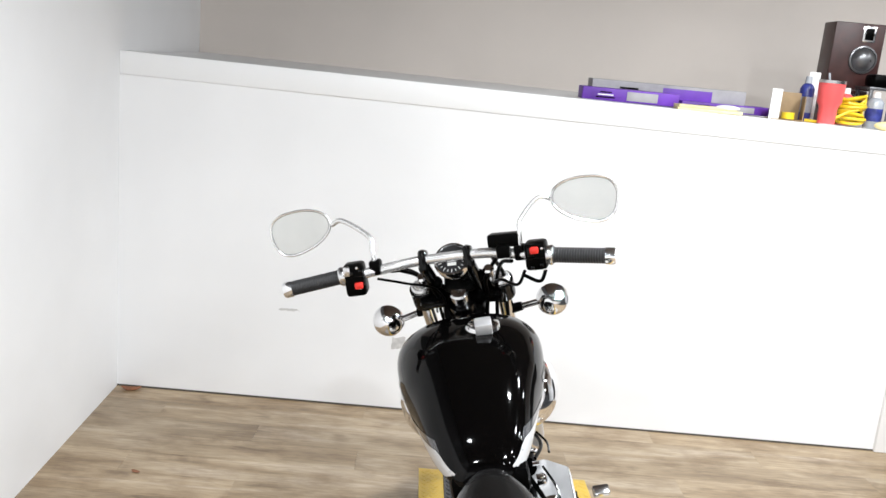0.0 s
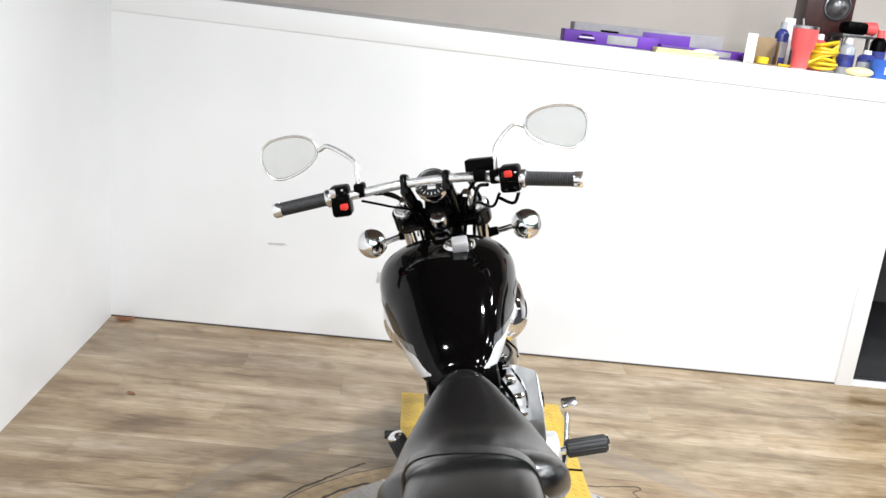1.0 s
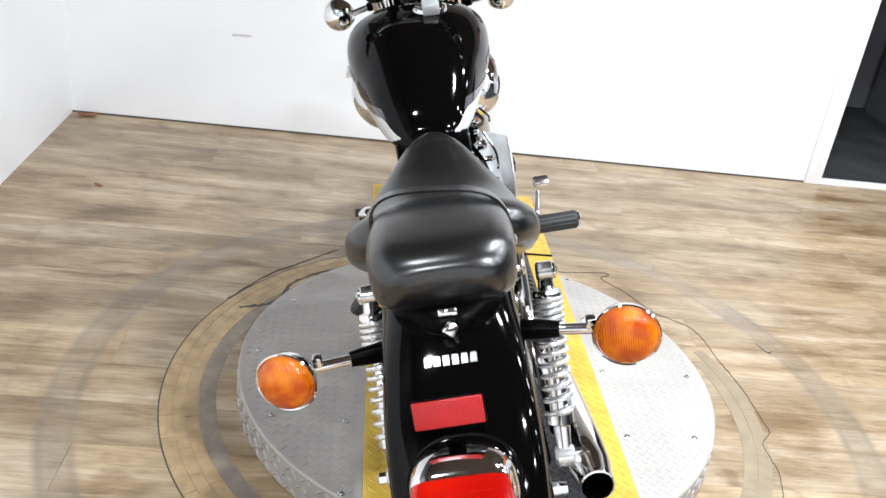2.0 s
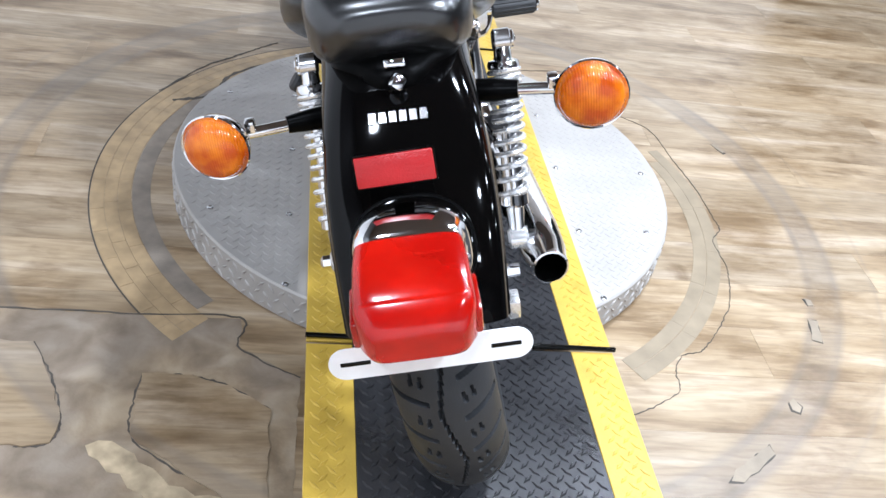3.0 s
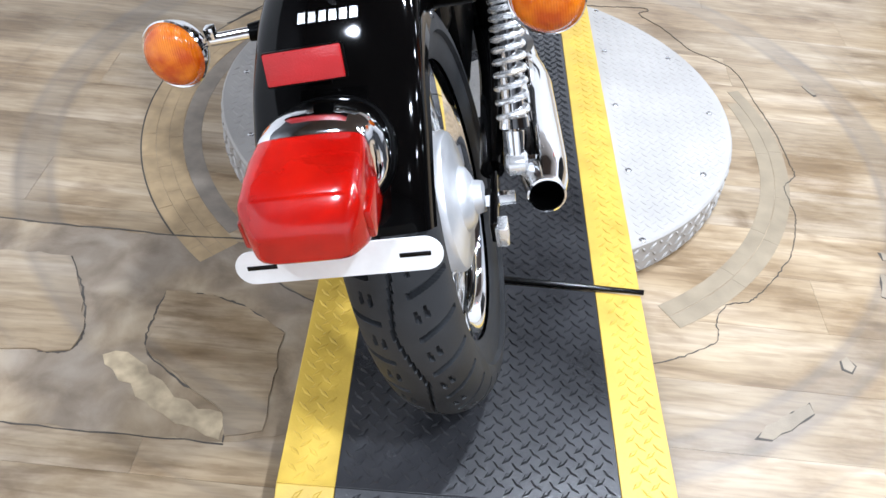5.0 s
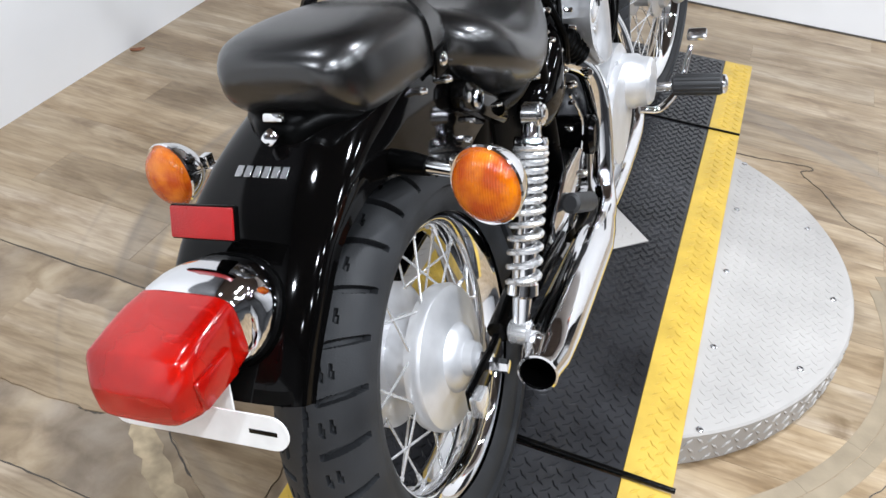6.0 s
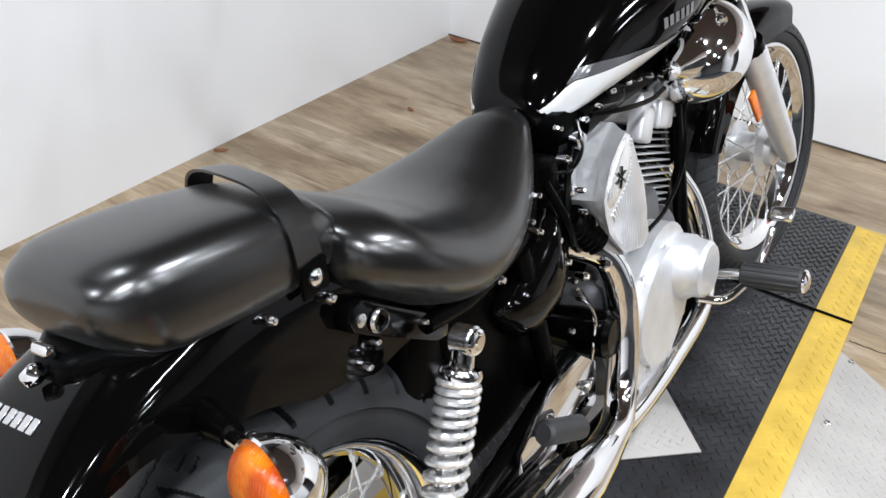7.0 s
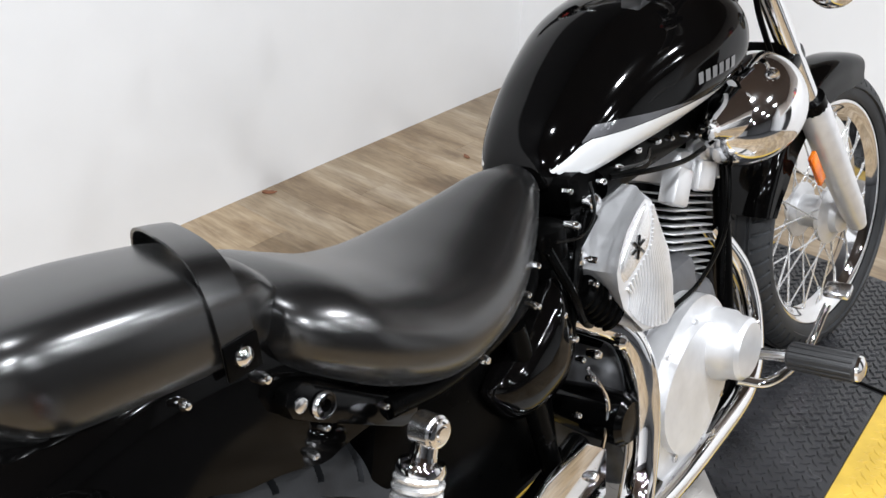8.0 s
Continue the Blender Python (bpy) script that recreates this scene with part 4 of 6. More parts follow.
for s in (-1, 1):
    leg = part("fork_leg", tube([fork_point(s, z) for z in (0.60, 0.585, 0.42, 0.33, 0.285)], [0.027, 0.030, 0.0275, 0.025, 0.018], 20, straight=True), ALLOY, bike, "grey painted fork leg", STEER)
    part("fork_tube", tube([fork_point(s, 0.93), fork_point(s, 0.59)], 0.0185, 16, straight=True), CHROME, leg, "chrome fork tube")
    part("dust_seal", tube([fork_point(s, 0.615), fork_point(s, 0.595)], 0.028, 16, straight=True), SATIN, leg)
    part("fork_cap", lathe([(-0.01, 0.024), (0.006, 0.024), (0.010, 0.020), (0.010, 0.016), (0.016, 0.015), (0.017, 0)], 24, aim(fork_point(s, 0.930), AXIS)), POLISHED, leg, "chrome fork cap")
    part("side_reflector", block((0.008, 0.024, 0.078), 0.002, Matrix.Translation(fork_point(s, 0.465) + Vector((s * 0.004, -0.072, 0.008))) @ pose(0, 0, 0, 31, 0, 0)), AMBER, leg, "orange side reflector")
    part("clamp_ring", tube([fork_point(s, 0.928), fork_point(s, 0.885)], 0.030, 18, straight=True), BLACK, leg)
part("top_yoke", block((0.20, 0.06, 0.024), 0.008, Matrix.Translation((0, fork_y(0.905) - 0.02, 0.905)) @ pose(0, 0, 0, 32, 0, 0)), BLACK, bike, "black fork yoke", STEER)
part("lower_yoke", block((0.225, 0.07, 0.035), 0.008, Matrix.Translation((0, fork_y(0.70) - 0.02, 0.70)) @ pose(0, 0, 0, 32, 0, 0)), BLACK, bike, "black fork yoke", STEER)
part("ignition", lathe([(-0.02, 0.022), (0.008, 0.022), (0.012, 0.018), (0.012, 0.006), (0.008, 0)], 24, aim((0.0, 1.055, 0.918), AXIS)), DULL, bike, "round ignition lock", STEER)
mudguard("front_mudguard", FRONT, 0.336, 70, 160, 0.052, [(0, 0.03), (1, 0.02)], bike, PAINT, 40, STEER @ Matrix.Translation(FRONT) @ Matrix.Rotation(math.pi, 4, "Z") @ Matrix.Translation(-FRONT), label="glossy black front mudguard")

BAR = [(-0.362, 0.884, 0.998), (-0.228, 0.902, 1.008), (-0.165, 0.920, 1.012), (-0.10, 0.945, 1.015), (-0.05, 0.953, 1.017), (0.05, 0.953, 1.019), (0.10, 0.945, 1.019), (0.165, 0.920, 1.016), (0.228, 0.902, 1.012), (0.362, 0.884, 1.000)]
bar = part("handlebar", tube(BAR, 0.0115, 16, 70), POLISHED, bike, "chrome handlebar", BARS)
for s in (-1, 1):
    out, inn = Vector((s * 0.348, 0.886, 1.001)), Vector((0.229 if s > 0 else -0.236, 0.902, 1.012))
    d = (out - inn).normalized()
    prof = [(0, 0.0175), (0.004, 0.019), (0.008, 0.0165)]
    n = 0.008
    while n < 0.112:
        prof += [(n, 0.0162), (n + 0.0035, 0.0168), (n + 0.0045, 0.0158)]
        n += 0.0055
    prof += [(0.115, 0.0165), (0.118, 0.0)]
    part("grip", lathe(prof, 24, aim(inn, d)), GRIP, bar, "black ribbed rubber grip")
    part("bar_end", lathe([(0.113, 0.012), (0.114, 0.018), (0.130, 0.0185), (0.135, 0.016), (0.136, 0)], 24, aim(inn, d)), CHROME, bar, "chrome bar end")
    part("clamp", block((0.020, 0.036, 0.052), 0.008, pose(s * 0.051 - 0.009, 0.955, 1.014, -15, 0, 0)), BLACK, bar)
    part("riser", tube([(s * 0.051 - 0.009, 0.952, 1.0), (s * 0.051 - 0.009, 1.05, 0.915)], [0.014, 0.017], 14, straight=True), BLACK, bar)
    at = 0.198 if s > 0 else -0.208
    sw = part("switch_box", block((0.046, 0.048, 0.060 if s > 0 else 0.072), 0.008, pose(at, 0.910, 1.010 + (0.004 if s > 0 else -0.008), 0, 0, -s * 6)), SATIN, bar, "black switch housing")
    part("seam", block((0.0475, 0.0495, 0.0015), 0.0004, pose(at, 0.910, 1.012, 0, 0, -s * 6), seg=1), BLACK, sw)
    part("rocker", block((0.016, 0.008, 0.022), 0.003, pose(at - 0.010, 0.885, 1.026, 0, 0, -s * 6)), DULL if s < 0 else BLACK, sw)
    for dz in (-0.022, 0.024):
        part("screw", lathe([(0, 0.003), (0.002, 0.0028), (0.0025, 0)], 10, aim((at + 0.014, 0.8855, 1.008 + dz), (0, -1, 0))), DULL, sw)
    block_z = 1.030 if s > 0 else 0.992
    part("red_switch", block((0.018, 0.016, 0.014), 0.003, pose(s * 0.196, 0.886, block_z, 0, 0, -s * 6)), SWITCH_RED, sw, "red switch")
    for dx, dz in ((-0.010, 0.0), (0.010, 0.004)):
        part("button", block((0.010, 0.010, 0.010), 0.003, pose(s * 0.198 + dx, 0.888, 1.004 + dz - (0.012 if s > 0 else -0.016))), BLACK, sw)
    part("collar", lathe([(-0.006, 0.020), (0.004, 0.022), (0.008, 0.020)], 24, aim(inn - d * 0.003, d)), DULL, bar)
    # mirror: stem, shell, glass
    perch = Vector((s * 0.162, 0.920, 1.028))
    joint = Vector((0.238 if s > 0 else -0.266, 0.983, 1.115))
    stem = part("mirror", tube([perch, perch + Vector((s * 0.002, 0.004, 0.030)), perch + Vector((s * 0.008, 0.018, 0.060)), joint + Vector((-s * 0.03, -0.01, 0.008)), joint], 0.0042 if s > 0 else 0.0058, 10), POLISHED, bar, "chrome mirror")
    part("perch", block((0.026, 0.03, 0.034), 0.006, Matrix.Translation(perch + Vector((0, 0.004, -0.008)))), SATIN, bar)
    c = Vector((s * 0.322 - (0.014 if s > 0 else 0.021), 0.985, 1.109))
    face = Matrix.Translation(c) @ pose(0, 0, 0, -6 if s < 0 else -5, s * 12, 6 if s < 0 else 9)
    def oval(grow, y):
        row = []
        for k in range(44):
            a = k * math.tau / 44
            u, v = math.cos(a), math.sin(a)
            x = (0.074 + grow) * math.copysign(abs(u) ** 0.85, u)
            h = (0.050 + grow) * (1 + 0.25 * s * u) * math.copysign(abs(v) ** 0.8, v)
            row.append(face @ Vector((x, y, h)))
        return row
    part("shell", skin([oval(-0.045, 0.018), oval(-0.02, 0.015), oval(-0.004, 0.006), oval(0.0, -0.003), oval(-0.002, -0.006), oval(-0.005, -0.005), oval(-0.006, -0.002)]), POLISHED, stem, "chrome mirror shell")
    part("glass", skin([oval(-0.0062, -0.0040), oval(-0.0062, -0.0048)]), MIRROR, stem, "mirror glass")

part("fluid_reservoir", block((0.070, 0.040, 0.028), 0.004, pose(0.130, 0.940, 1.047, -4, 0, -6)), SATIN, bar, "black brake fluid reservoir")
part("reservoir_body", block((0.03, 0.03, 0.03), 0.006, pose(0.126, 0.925, 1.026)), SATIN, bar)
gauge = part("speedometer", lathe([(-0.045, 0.020), (-0.035, 0.032), (-0.01, 0.0405), (0.006, 0.0425), (0.011, 0.0405), (0.011, 0.0375), (0.007, 0.0350)], 40, aim((0.004, 0.964, 1.005), (0, -0.70, 0.71))), CHROME, bike, "round chrome speedometer", BARS)
part("dial", lathe([(0.0062, 0.0), (0.0062, 0.0360), (0.0070, 0.0360), (0.0075, 0)], 40, aim((0.004, 0.964, 1.005), (0, -0.70, 0.71))), DIAL, gauge, "dark dial")
G = aim((0.004, 0.964, 1.005), (0, -0.70, 0.71))
for k in range(15):
    a = radians(215 - k * 250 / 14 + 90)
    part("dial_tick", block((0.0006, 0.0016, 0.008 if k % 2 else 0.005), 0, G @ pose(0.0080, 0, 0, math.degrees(a), 0, 0) @ pose(0, 0, 0.029)), PLATE_WHITE, gauge)
part("dial_window", block((0.0006, 0.020, 0.008), 0, G @ pose(0.0080, 0, -0.012)), PLATE_WHITE, gauge)

part("gauge_mount", block((0.075, 0.03, 0.08), 0.012, pose(0, 1.04, 0.950, -30, 0, 0)), SATIN, bike, "black instrument mount", BARS)
part("wiring_cover", block((0.10, 0.06, 0.09), 0.015, pose(0, 1.10, 0.845, -30, 0, 0)), SATIN, bike, "", STEER)
for x, z in ((-0.078, 0.985), (0.078, 0.99)):
    part("indicator_knob", lathe([(-0.012, 0.012), (0.006, 0.013), (0.010, 0.009), (0.011, 0)], 18, aim((x, 0.985, z - 0.02), (0, -0.6, 0.8))), CHROME, bike, "small chrome knob", BARS)
# front signals seen from behind
for s in (-1, 1):
    c = Vector((s * 0.205 + 0.003, 1.155, 0.846 if s > 0 else 0.838))
    sg = part("turn_signal", lathe([(-0.040, 0.0), (-0.038, 0.014), (-0.026, 0.028), (-0.010, 0.037), (0.006, 0.040), (0.008, 0.037), (0.002, 0.0)], 36, aim(c, (0, 1, 0))), CHROME, bike, "round chrome front turn signal", STEER)
    part("stalk", tube([c + Vector((-s * 0.085, 0.01, -s * 0.012)), c + Vector((-s * 0.03, 0, 0))], 0.008, 12, straight=True), CHROME, sg)
    part("rubber_boot", tube([c + Vector((-s * 0.125, 0.012, -s * 0.018)), c + Vector((-s * 0.075, 0.009, -s * 0.010))], [0.014, 0.011], 12, straight=True), SATIN, sg)
    part("lens", lathe([(0.002, 0.037), (0.014, 0.034), (0.022, 0.02), (0.024, 0.0)], 32, aim(c, (0, 1, 0))), AMBER, sg, "amber plastic lens")

# cables round the steering head
for pts, r in (([(-0.13, 0.93, 1.005), (-0.10, 0.99, 0.985), (-0.075, 1.04, 0.93), (-0.06, 1.06, 0.84), (-0.05, 1.02, 0.72)], 0.004), ([(0.14, 0.93, 1.0), (0.11, 0.98, 0.985), (0.085, 1.04, 0.93), (0.07, 1.07, 0.84), (0.06, 1.03, 0.70)], 0.0045),
               ([(-0.16, 0.915, 0.995), (-0.11, 0.96, 0.965), (-0.05, 1.0, 0.93), (-0.03, 1.03, 0.85)], 0.003), ([(0.12, 0.935, 1.02), (0.09, 0.99, 1.0), (0.10, 1.06, 0.93), (0.09, 1.1, 0.8), (0.085, 1.2, 0.62)], 0.005),
               ([(0.17, 0.90, 0.985), (0.15, 0.90, 0.955), (0.11, 0.95, 0.955), (0.08, 1.02, 0.93)], 0.0035), ([(0.215, 0.888, 0.985), (0.20, 0.885, 0.962), (0.165, 0.90, 0.975)], 0.004)):
    part("cable", tube(pts, r, 8), SATIN, bike, "black control cable", BARS)
for k, (x0, x1, z0) in enumerate(((-0.09, -0.03, 0.97), (-0.05, 0.02, 0.95), (0.03, -0.04, 0.965), (0.08, 0.03, 0.97), (0.065, 0.05, 0.945), (-0.065, -0.05, 0.945))):
    part("cable", tube([(x0 * 1.3, 0.95 + 0.01 * k, z0 + 0.03), (x0, 1.0, z0), ((x0 + x1) / 2, 1.045, z0 - 0.05), (x1, 1.06, 0.86), (x1 * 0.7, 1.04, 0.76)], 0.0045 + 0.0007 * (k % 3), 8), SATIN, bike, "black control cable", BARS)
for x, y, z, r in ((-0.050, 1.005, 0.948, 0.015), (0.052, 1.005, 0.955, 0.015), (0.02, 1.02, 0.955, 0.015)):
    part("wiring_plug", ball((r, r * 0.8, r), pose(x, y, z), None, 14, 8), SATIN, bike, "", BARS)

# frame, engine and pipes
fr = tube([(0, 1.02, 0.80), (0, 0.98, 0.70), (0, 0.90, 0.665), (0, 0.5, 0.64)], 0.024, 14)
for s in (-1, 1):
    tube([(s * 0.02, 1.02, 0.76), (s * 0.06, 1.0, 0.55), (s * 0.085, 0.955, 0.25), (s * 0.10, 0.90, 0.19), (s * 0.10, 0.6, 0.175), (s * 0.10, 0.45, 0.20)], 0.0145, 12, bm=fr)
    tube([(s * 0.03, 0.52, 0.655), (s * 0.09, 0.42, 0.60), (s * 0.108, 0.27, 0.585), (s * 0.108, 0.17, 0.598)], 0.012, 12, bm=fr)
    tube([(s * 0.10, 0.45, 0.20), (s * 0.10, 0.42, 0.35), (s * 0.10, 0.38, 0.58)], 0.014, 12, bm=fr)
frame_ = part("frame", fr, SATIN, bike, "black tubular frame")
part("neck", tube([(0, 1.07, 0.90), (0, 1.20, 0.70)], 0.034, 18, straight=True), BLACK, frame_, "", STEER)
part("under_tank_cover", block((0.15, 0.46, 0.06), 0.015, pose(0, 0.78, 0.668)), SATIN, bike)
part("battery_box", block((0.15, 0.24, 0.30), 0.02, pose(0, 0.36, 0.47)), SATIN, bike)
part("rear_hugger", block((0.13, 0.10, 0.22), 0.03, pose(0, 0.24, 0.55, -20, 0, 0)), SATIN, bike)

case = block((0.22, 0.33, 0.23), 0.04, pose(0, 0.735, 0.31), seg=4)
block((0.20, 0.24, 0.12), 0.03, pose(0, 0.73, 0.42), case)
engine = part("engine", case, CASE, bike, "silver air-cooled twin engine")


def oval_plate(cy, cz, ry, rz, x0, x1, e=2.4, bevel=0.012, tilt=0.0):
    outline = []
    for k in range(48):
        a = k * math.tau / 48
        u = ry * math.copysign(abs(math.cos(a)) ** (2 / e), math.cos(a))
        v = rz * math.copysign(abs(math.sin(a)) ** (2 / e), math.sin(a))
        outline.append((cy + u * math.cos(tilt) - v * math.sin(tilt), cz + u * math.sin(tilt) + v * math.cos(tilt)))
    m = Matrix(((0, 0, 1, 0), (1, 0, 0, 0), (0, 1, 0, 0), (0, 0, 0, 1)))
    return prism(outline, x0, x1, bevel, m)


part("clutch_cover", oval_plate(0.718, 0.312, 0.140, 0.118, 0.10, 0.138, 2.5, 0.012, 0.5), ALLOY, engine, "silver clutch cover")
part("clutch_boss", oval_plate(0.712, 0.318, 0.100, 0.086, 0.137, 0.152, 2.3, 0.014, 0.5), ALLOY, engine)
part("filter_cap", lathe([(0.12, 0.056), (0.165, 0.055), (0.172, 0.050), (0.192, 0.048), (0.198, 0.042), (0.199, 0.0)], 40, pose(0, 0.795, 0.350)), ALLOY, engine, "round silver cover")
for a in range(0, 360, 40):
    p = (0.138, 0.718 + 0.122 * math.cos(radians(a)), 0.312 + 0.100 * math.sin(radians(a)))
    part("cover_bolt", lathe([(-0.004, 0.006), (0.004, 0.006), (0.005, 0)], 10, pose(*p)), DULL, engine)


def cylinder(base, top, name, metal=ALLOY):
    b, t = Vector(base), Vector(top)
    m = aim(b, t - b)
    L = (t - b).length
    core = lathe([(0, 0.05), (L, 0.05)], 24, m)
    cyl = part(name, core, SATIN, engine, "finned air-cooled cylinder")
    n = 14
    for i in range(n):
        h = 0.012 + i * (L * 0.72 - 0.012) / (n - 1)
        part("fin", block((0.0026, 0.150 - 0.02 * abs(i - 6) / 6, 0.142), 0.0012, m @ pose(h, 0, 0), seg=1), metal, cyl)
    part("head", block((L * 0.26, 0.13, 0.12), 0.015, m @ pose(L * 0.90, 0, 0)), metal, cyl, "cylinder head")
    part("head_cover", block((0.05, 0.02, 0.06), 0.008, m @ pose(L * 0.86, -0.075 if top[1] > base[1] else 0.075, 0)), metal, cyl)


cylinder((0, 0.845, 0.385), (0, 0.925, 0.605), "front_cylinder")
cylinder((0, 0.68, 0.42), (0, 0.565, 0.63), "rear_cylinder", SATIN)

# air cleaner: a polished body, a plain lobe with a dark star, and ribs that fan out below it
YZ = Matrix(((0, 0, 1, 0), (1, 0, 0, 0), (0, 1, 0, 0), (0, 0, 0, 1)))


def closed_line(points, count):
    """A smooth closed line through the points."""
    n = len(points)
    return [tuple(p) for p in smooth_line(points[-2:] + points + points[:2], (n + 3) * count + 1)[2 * count:(n + 2) * count]]


def dome(outline, x0, x1, power=0.5, rings=8, count=6):
    """A bulging shell over an outline (y, z), from x0 out to x1."""
    pts = closed_line(outline, count)
    cy, cz = sum(p[0] for p in pts) / len(pts), sum(p[1] for p in pts) / len(pts)
    rows = []
    for k in range(rings + 1):
        t = k / rings * math.pi / 2
        f = max(0.02, math.cos(t) ** (2 * power))
        rows.append([Vector((x0 + (x1 - x0) * math.sin(t) ** (2 * power), cy + (y - cy) * f, cz + (z - cz) * f)) for y, z in pts])
    return skin(rows)


FACE = [(0.602, 0.658), (0.581, 0.649), (0.555, 0.632), (0.535, 0.608), (0.525, 0.589), (0.527, 0.566), (0.536, 0.535), (0.578, 0.484), (0.640, 0.463), (0.658, 0.470), (0.662, 0.519), (0.655, 0.568), (0.631, 0.622), (0.618, 0.650)]
FOOT = [(0.648, 0.656), (0.622, 0.643), (0.594, 0.628), (0.554, 0.605), (0.532, 0.584), (0.552, 0.549), (0.574, 0.515), (0.622, 0.446), (0.668, 0.446), (0.678, 0.462), (0.676, 0.520), (0.668, 0.572), (0.654, 0.628), (0.656, 0.646)]


def ac_ring(f, x):
    return [Vector((x, a[0] + (b[0] - a[0]) * f, a[1] + (b[1] - a[1]) * f)) for a, b in zip(FACE, FOOT)]


body = skin([ac_ring(1.0, 0.070), ac_ring(1.0, 0.108), ac_ring(0.92, 0.114), ac_ring(0.08, 0.147), ac_ring(0.0, 0.149), ac_ring(-0.06, 0.150)])
ac = part("air_cleaner", body, ALLOY, bike, "silver ribbed air cleaner cover")
part("plain_lobe", dome([(0.604, 0.652), (0.611, 0.630), (0.602, 0.598), (0.572, 0.581), (0.542, 0.570), (0.532, 0.588), (0.542, 0.610), (0.580, 0.642)], 0.148, 0.1545, 0.30), POLISHED, ac, "plain polished lobe")
rib_from = smooth_line([(0.617, 0.645), (0.615, 0.617), (0.606, 0.594), (0.577, 0.576), (0.544, 0.561)], 19)
rib_to = smooth_line([(0.656, 0.476), (0.638, 0.470), (0.595, 0.482), (0.562, 0.508), (0.545, 0.530)], 19)
for a, b in zip(rib_from, rib_to):
    side = (a[0] + b[0]) / 2 + 0.006, (a[1] + b[1]) / 2 + 0.004
    part("rib", tube([(0.1508, *a), (0.1520, *side), (0.1508, *b)], 0.0021, 6, 14), ALLOY, ac)
for k in range(3):
    part("star_arm", block((0.032, 0.0032, 0.003), 0.001, YZ @ Matrix.Translation((0.569, 0.607, 0.1556 + 0.0006 * k)) @ Matrix.Rotation(radians(15 + 60 * k), 4, "Z"), seg=1), BLACK, ac)
part("mount_stud", lathe([(0, 0.010), (0.008, 0.010), (0.014, 0.005), (0.015, 0)], 18, pose(0.128, 0.548, 0.478)), CHROME, ac)
part("mount_stud", lathe([(0, 0.010), (0.008, 0.010), (0.014, 0.005), (0.015, 0)], 18, pose(0.128, 0.585, 0.466)), CHROME, ac)

# exhaust
up_pipe = tube([(0.05, 0.50, 0.53), (0.095, 0.54, 0.507), (0.122, 0.574, 0.472), (0.134, 0.586, 0.41), (0.138, 0.578, 0.33), (0.142, 0.552, 0.265), (0.156, 0.50, 0.235), (0.166, 0.42, 0.240)], [0.020, 0.022, 0.023, 0.024, 0.024, 0.024, 0.025, 0.026], 18, 64)
ex = part("exhaust", up_pipe, CHROME, bike, "chrome exhaust")
part("lower_pipe", tube([(0.05, 0.98, 0.46), (0.08, 1.03, 0.36), (0.105, 1.02, 0.255), (0.130, 0.93, 0.190), (0.140, 0.75, 0.183), (0.146, 0.58, 0.195), (0.150, 0.46, 0.225)], 0.019, 16, 60), CHROME, ex)
muf = Vector((0.166, 0.46, 0.235)), Vector((0.188, -0.014, 0.300))
md = muf[1] - muf[0]
ML = md.length
part("muffler", lathe([(0.0, 0.022), (0.05, 0.030), (0.11, 0.036), (ML - 0.10, 0.037), (ML - 0.04, 0.034), (ML - 0.012, 0.0285), (ML, 0.0285), (ML + 0.001, 0.0255), (ML - 0.05, 0.025), (ML - 0.052, 0.0)], 36, aim(muf[0], md)), CHROME, ex, "long chrome muffler")
part("outlet", lathe([(ML - 0.049, 0.0), (ML - 0.049, 0.0249), (ML - 0.003, 0.0252), (ML - 0.003, 0.0245), (ML - 0.047, 0.0242), (ML - 0.047, 0)], 30, aim(muf[0], md)), SATIN, ex, "black outlet lining")
part("heat_shield", block((0.012, 0.20, 0.030), 0.004, Matrix.Translation((0.140, 0.20, 0.315)) @ pose(0, 0, 0, -8, 0, 0)), BLACK, ex)

# pegs, pedal, brackets
pb = part("pillion_bracket", prism([(0.275, 0.300), (0.275, 0.345), (0.36, 0.385), (0.45, 0.385), (0.49, 0.350), (0.48, 0.285), (0.38, 0.27)], 0.128, 0.136, 0.002, YZ), CHROME, bike, "chrome pillion peg bracket")
part("pillion_peg", lathe([(0.0, 0.012), (0.004, 0.017), (0.085, 0.017), (0.09, 0.013), (0.091, 0)], 20, aim((0.156, 0.300, 0.368), (0.10, 0.80, -0.45))), GRIP, pb, "black folded pillion peg")
part("pillion_peg", lathe([(0.0, 0.012), (0.004, 0.017), (0.085, 0.017), (0.09, 0.013), (0.091, 0)], 20, aim((-0.11, 0.30, 0.44), (-0.7, 0, 0.6))), GRIP, bike, "black pillion peg")
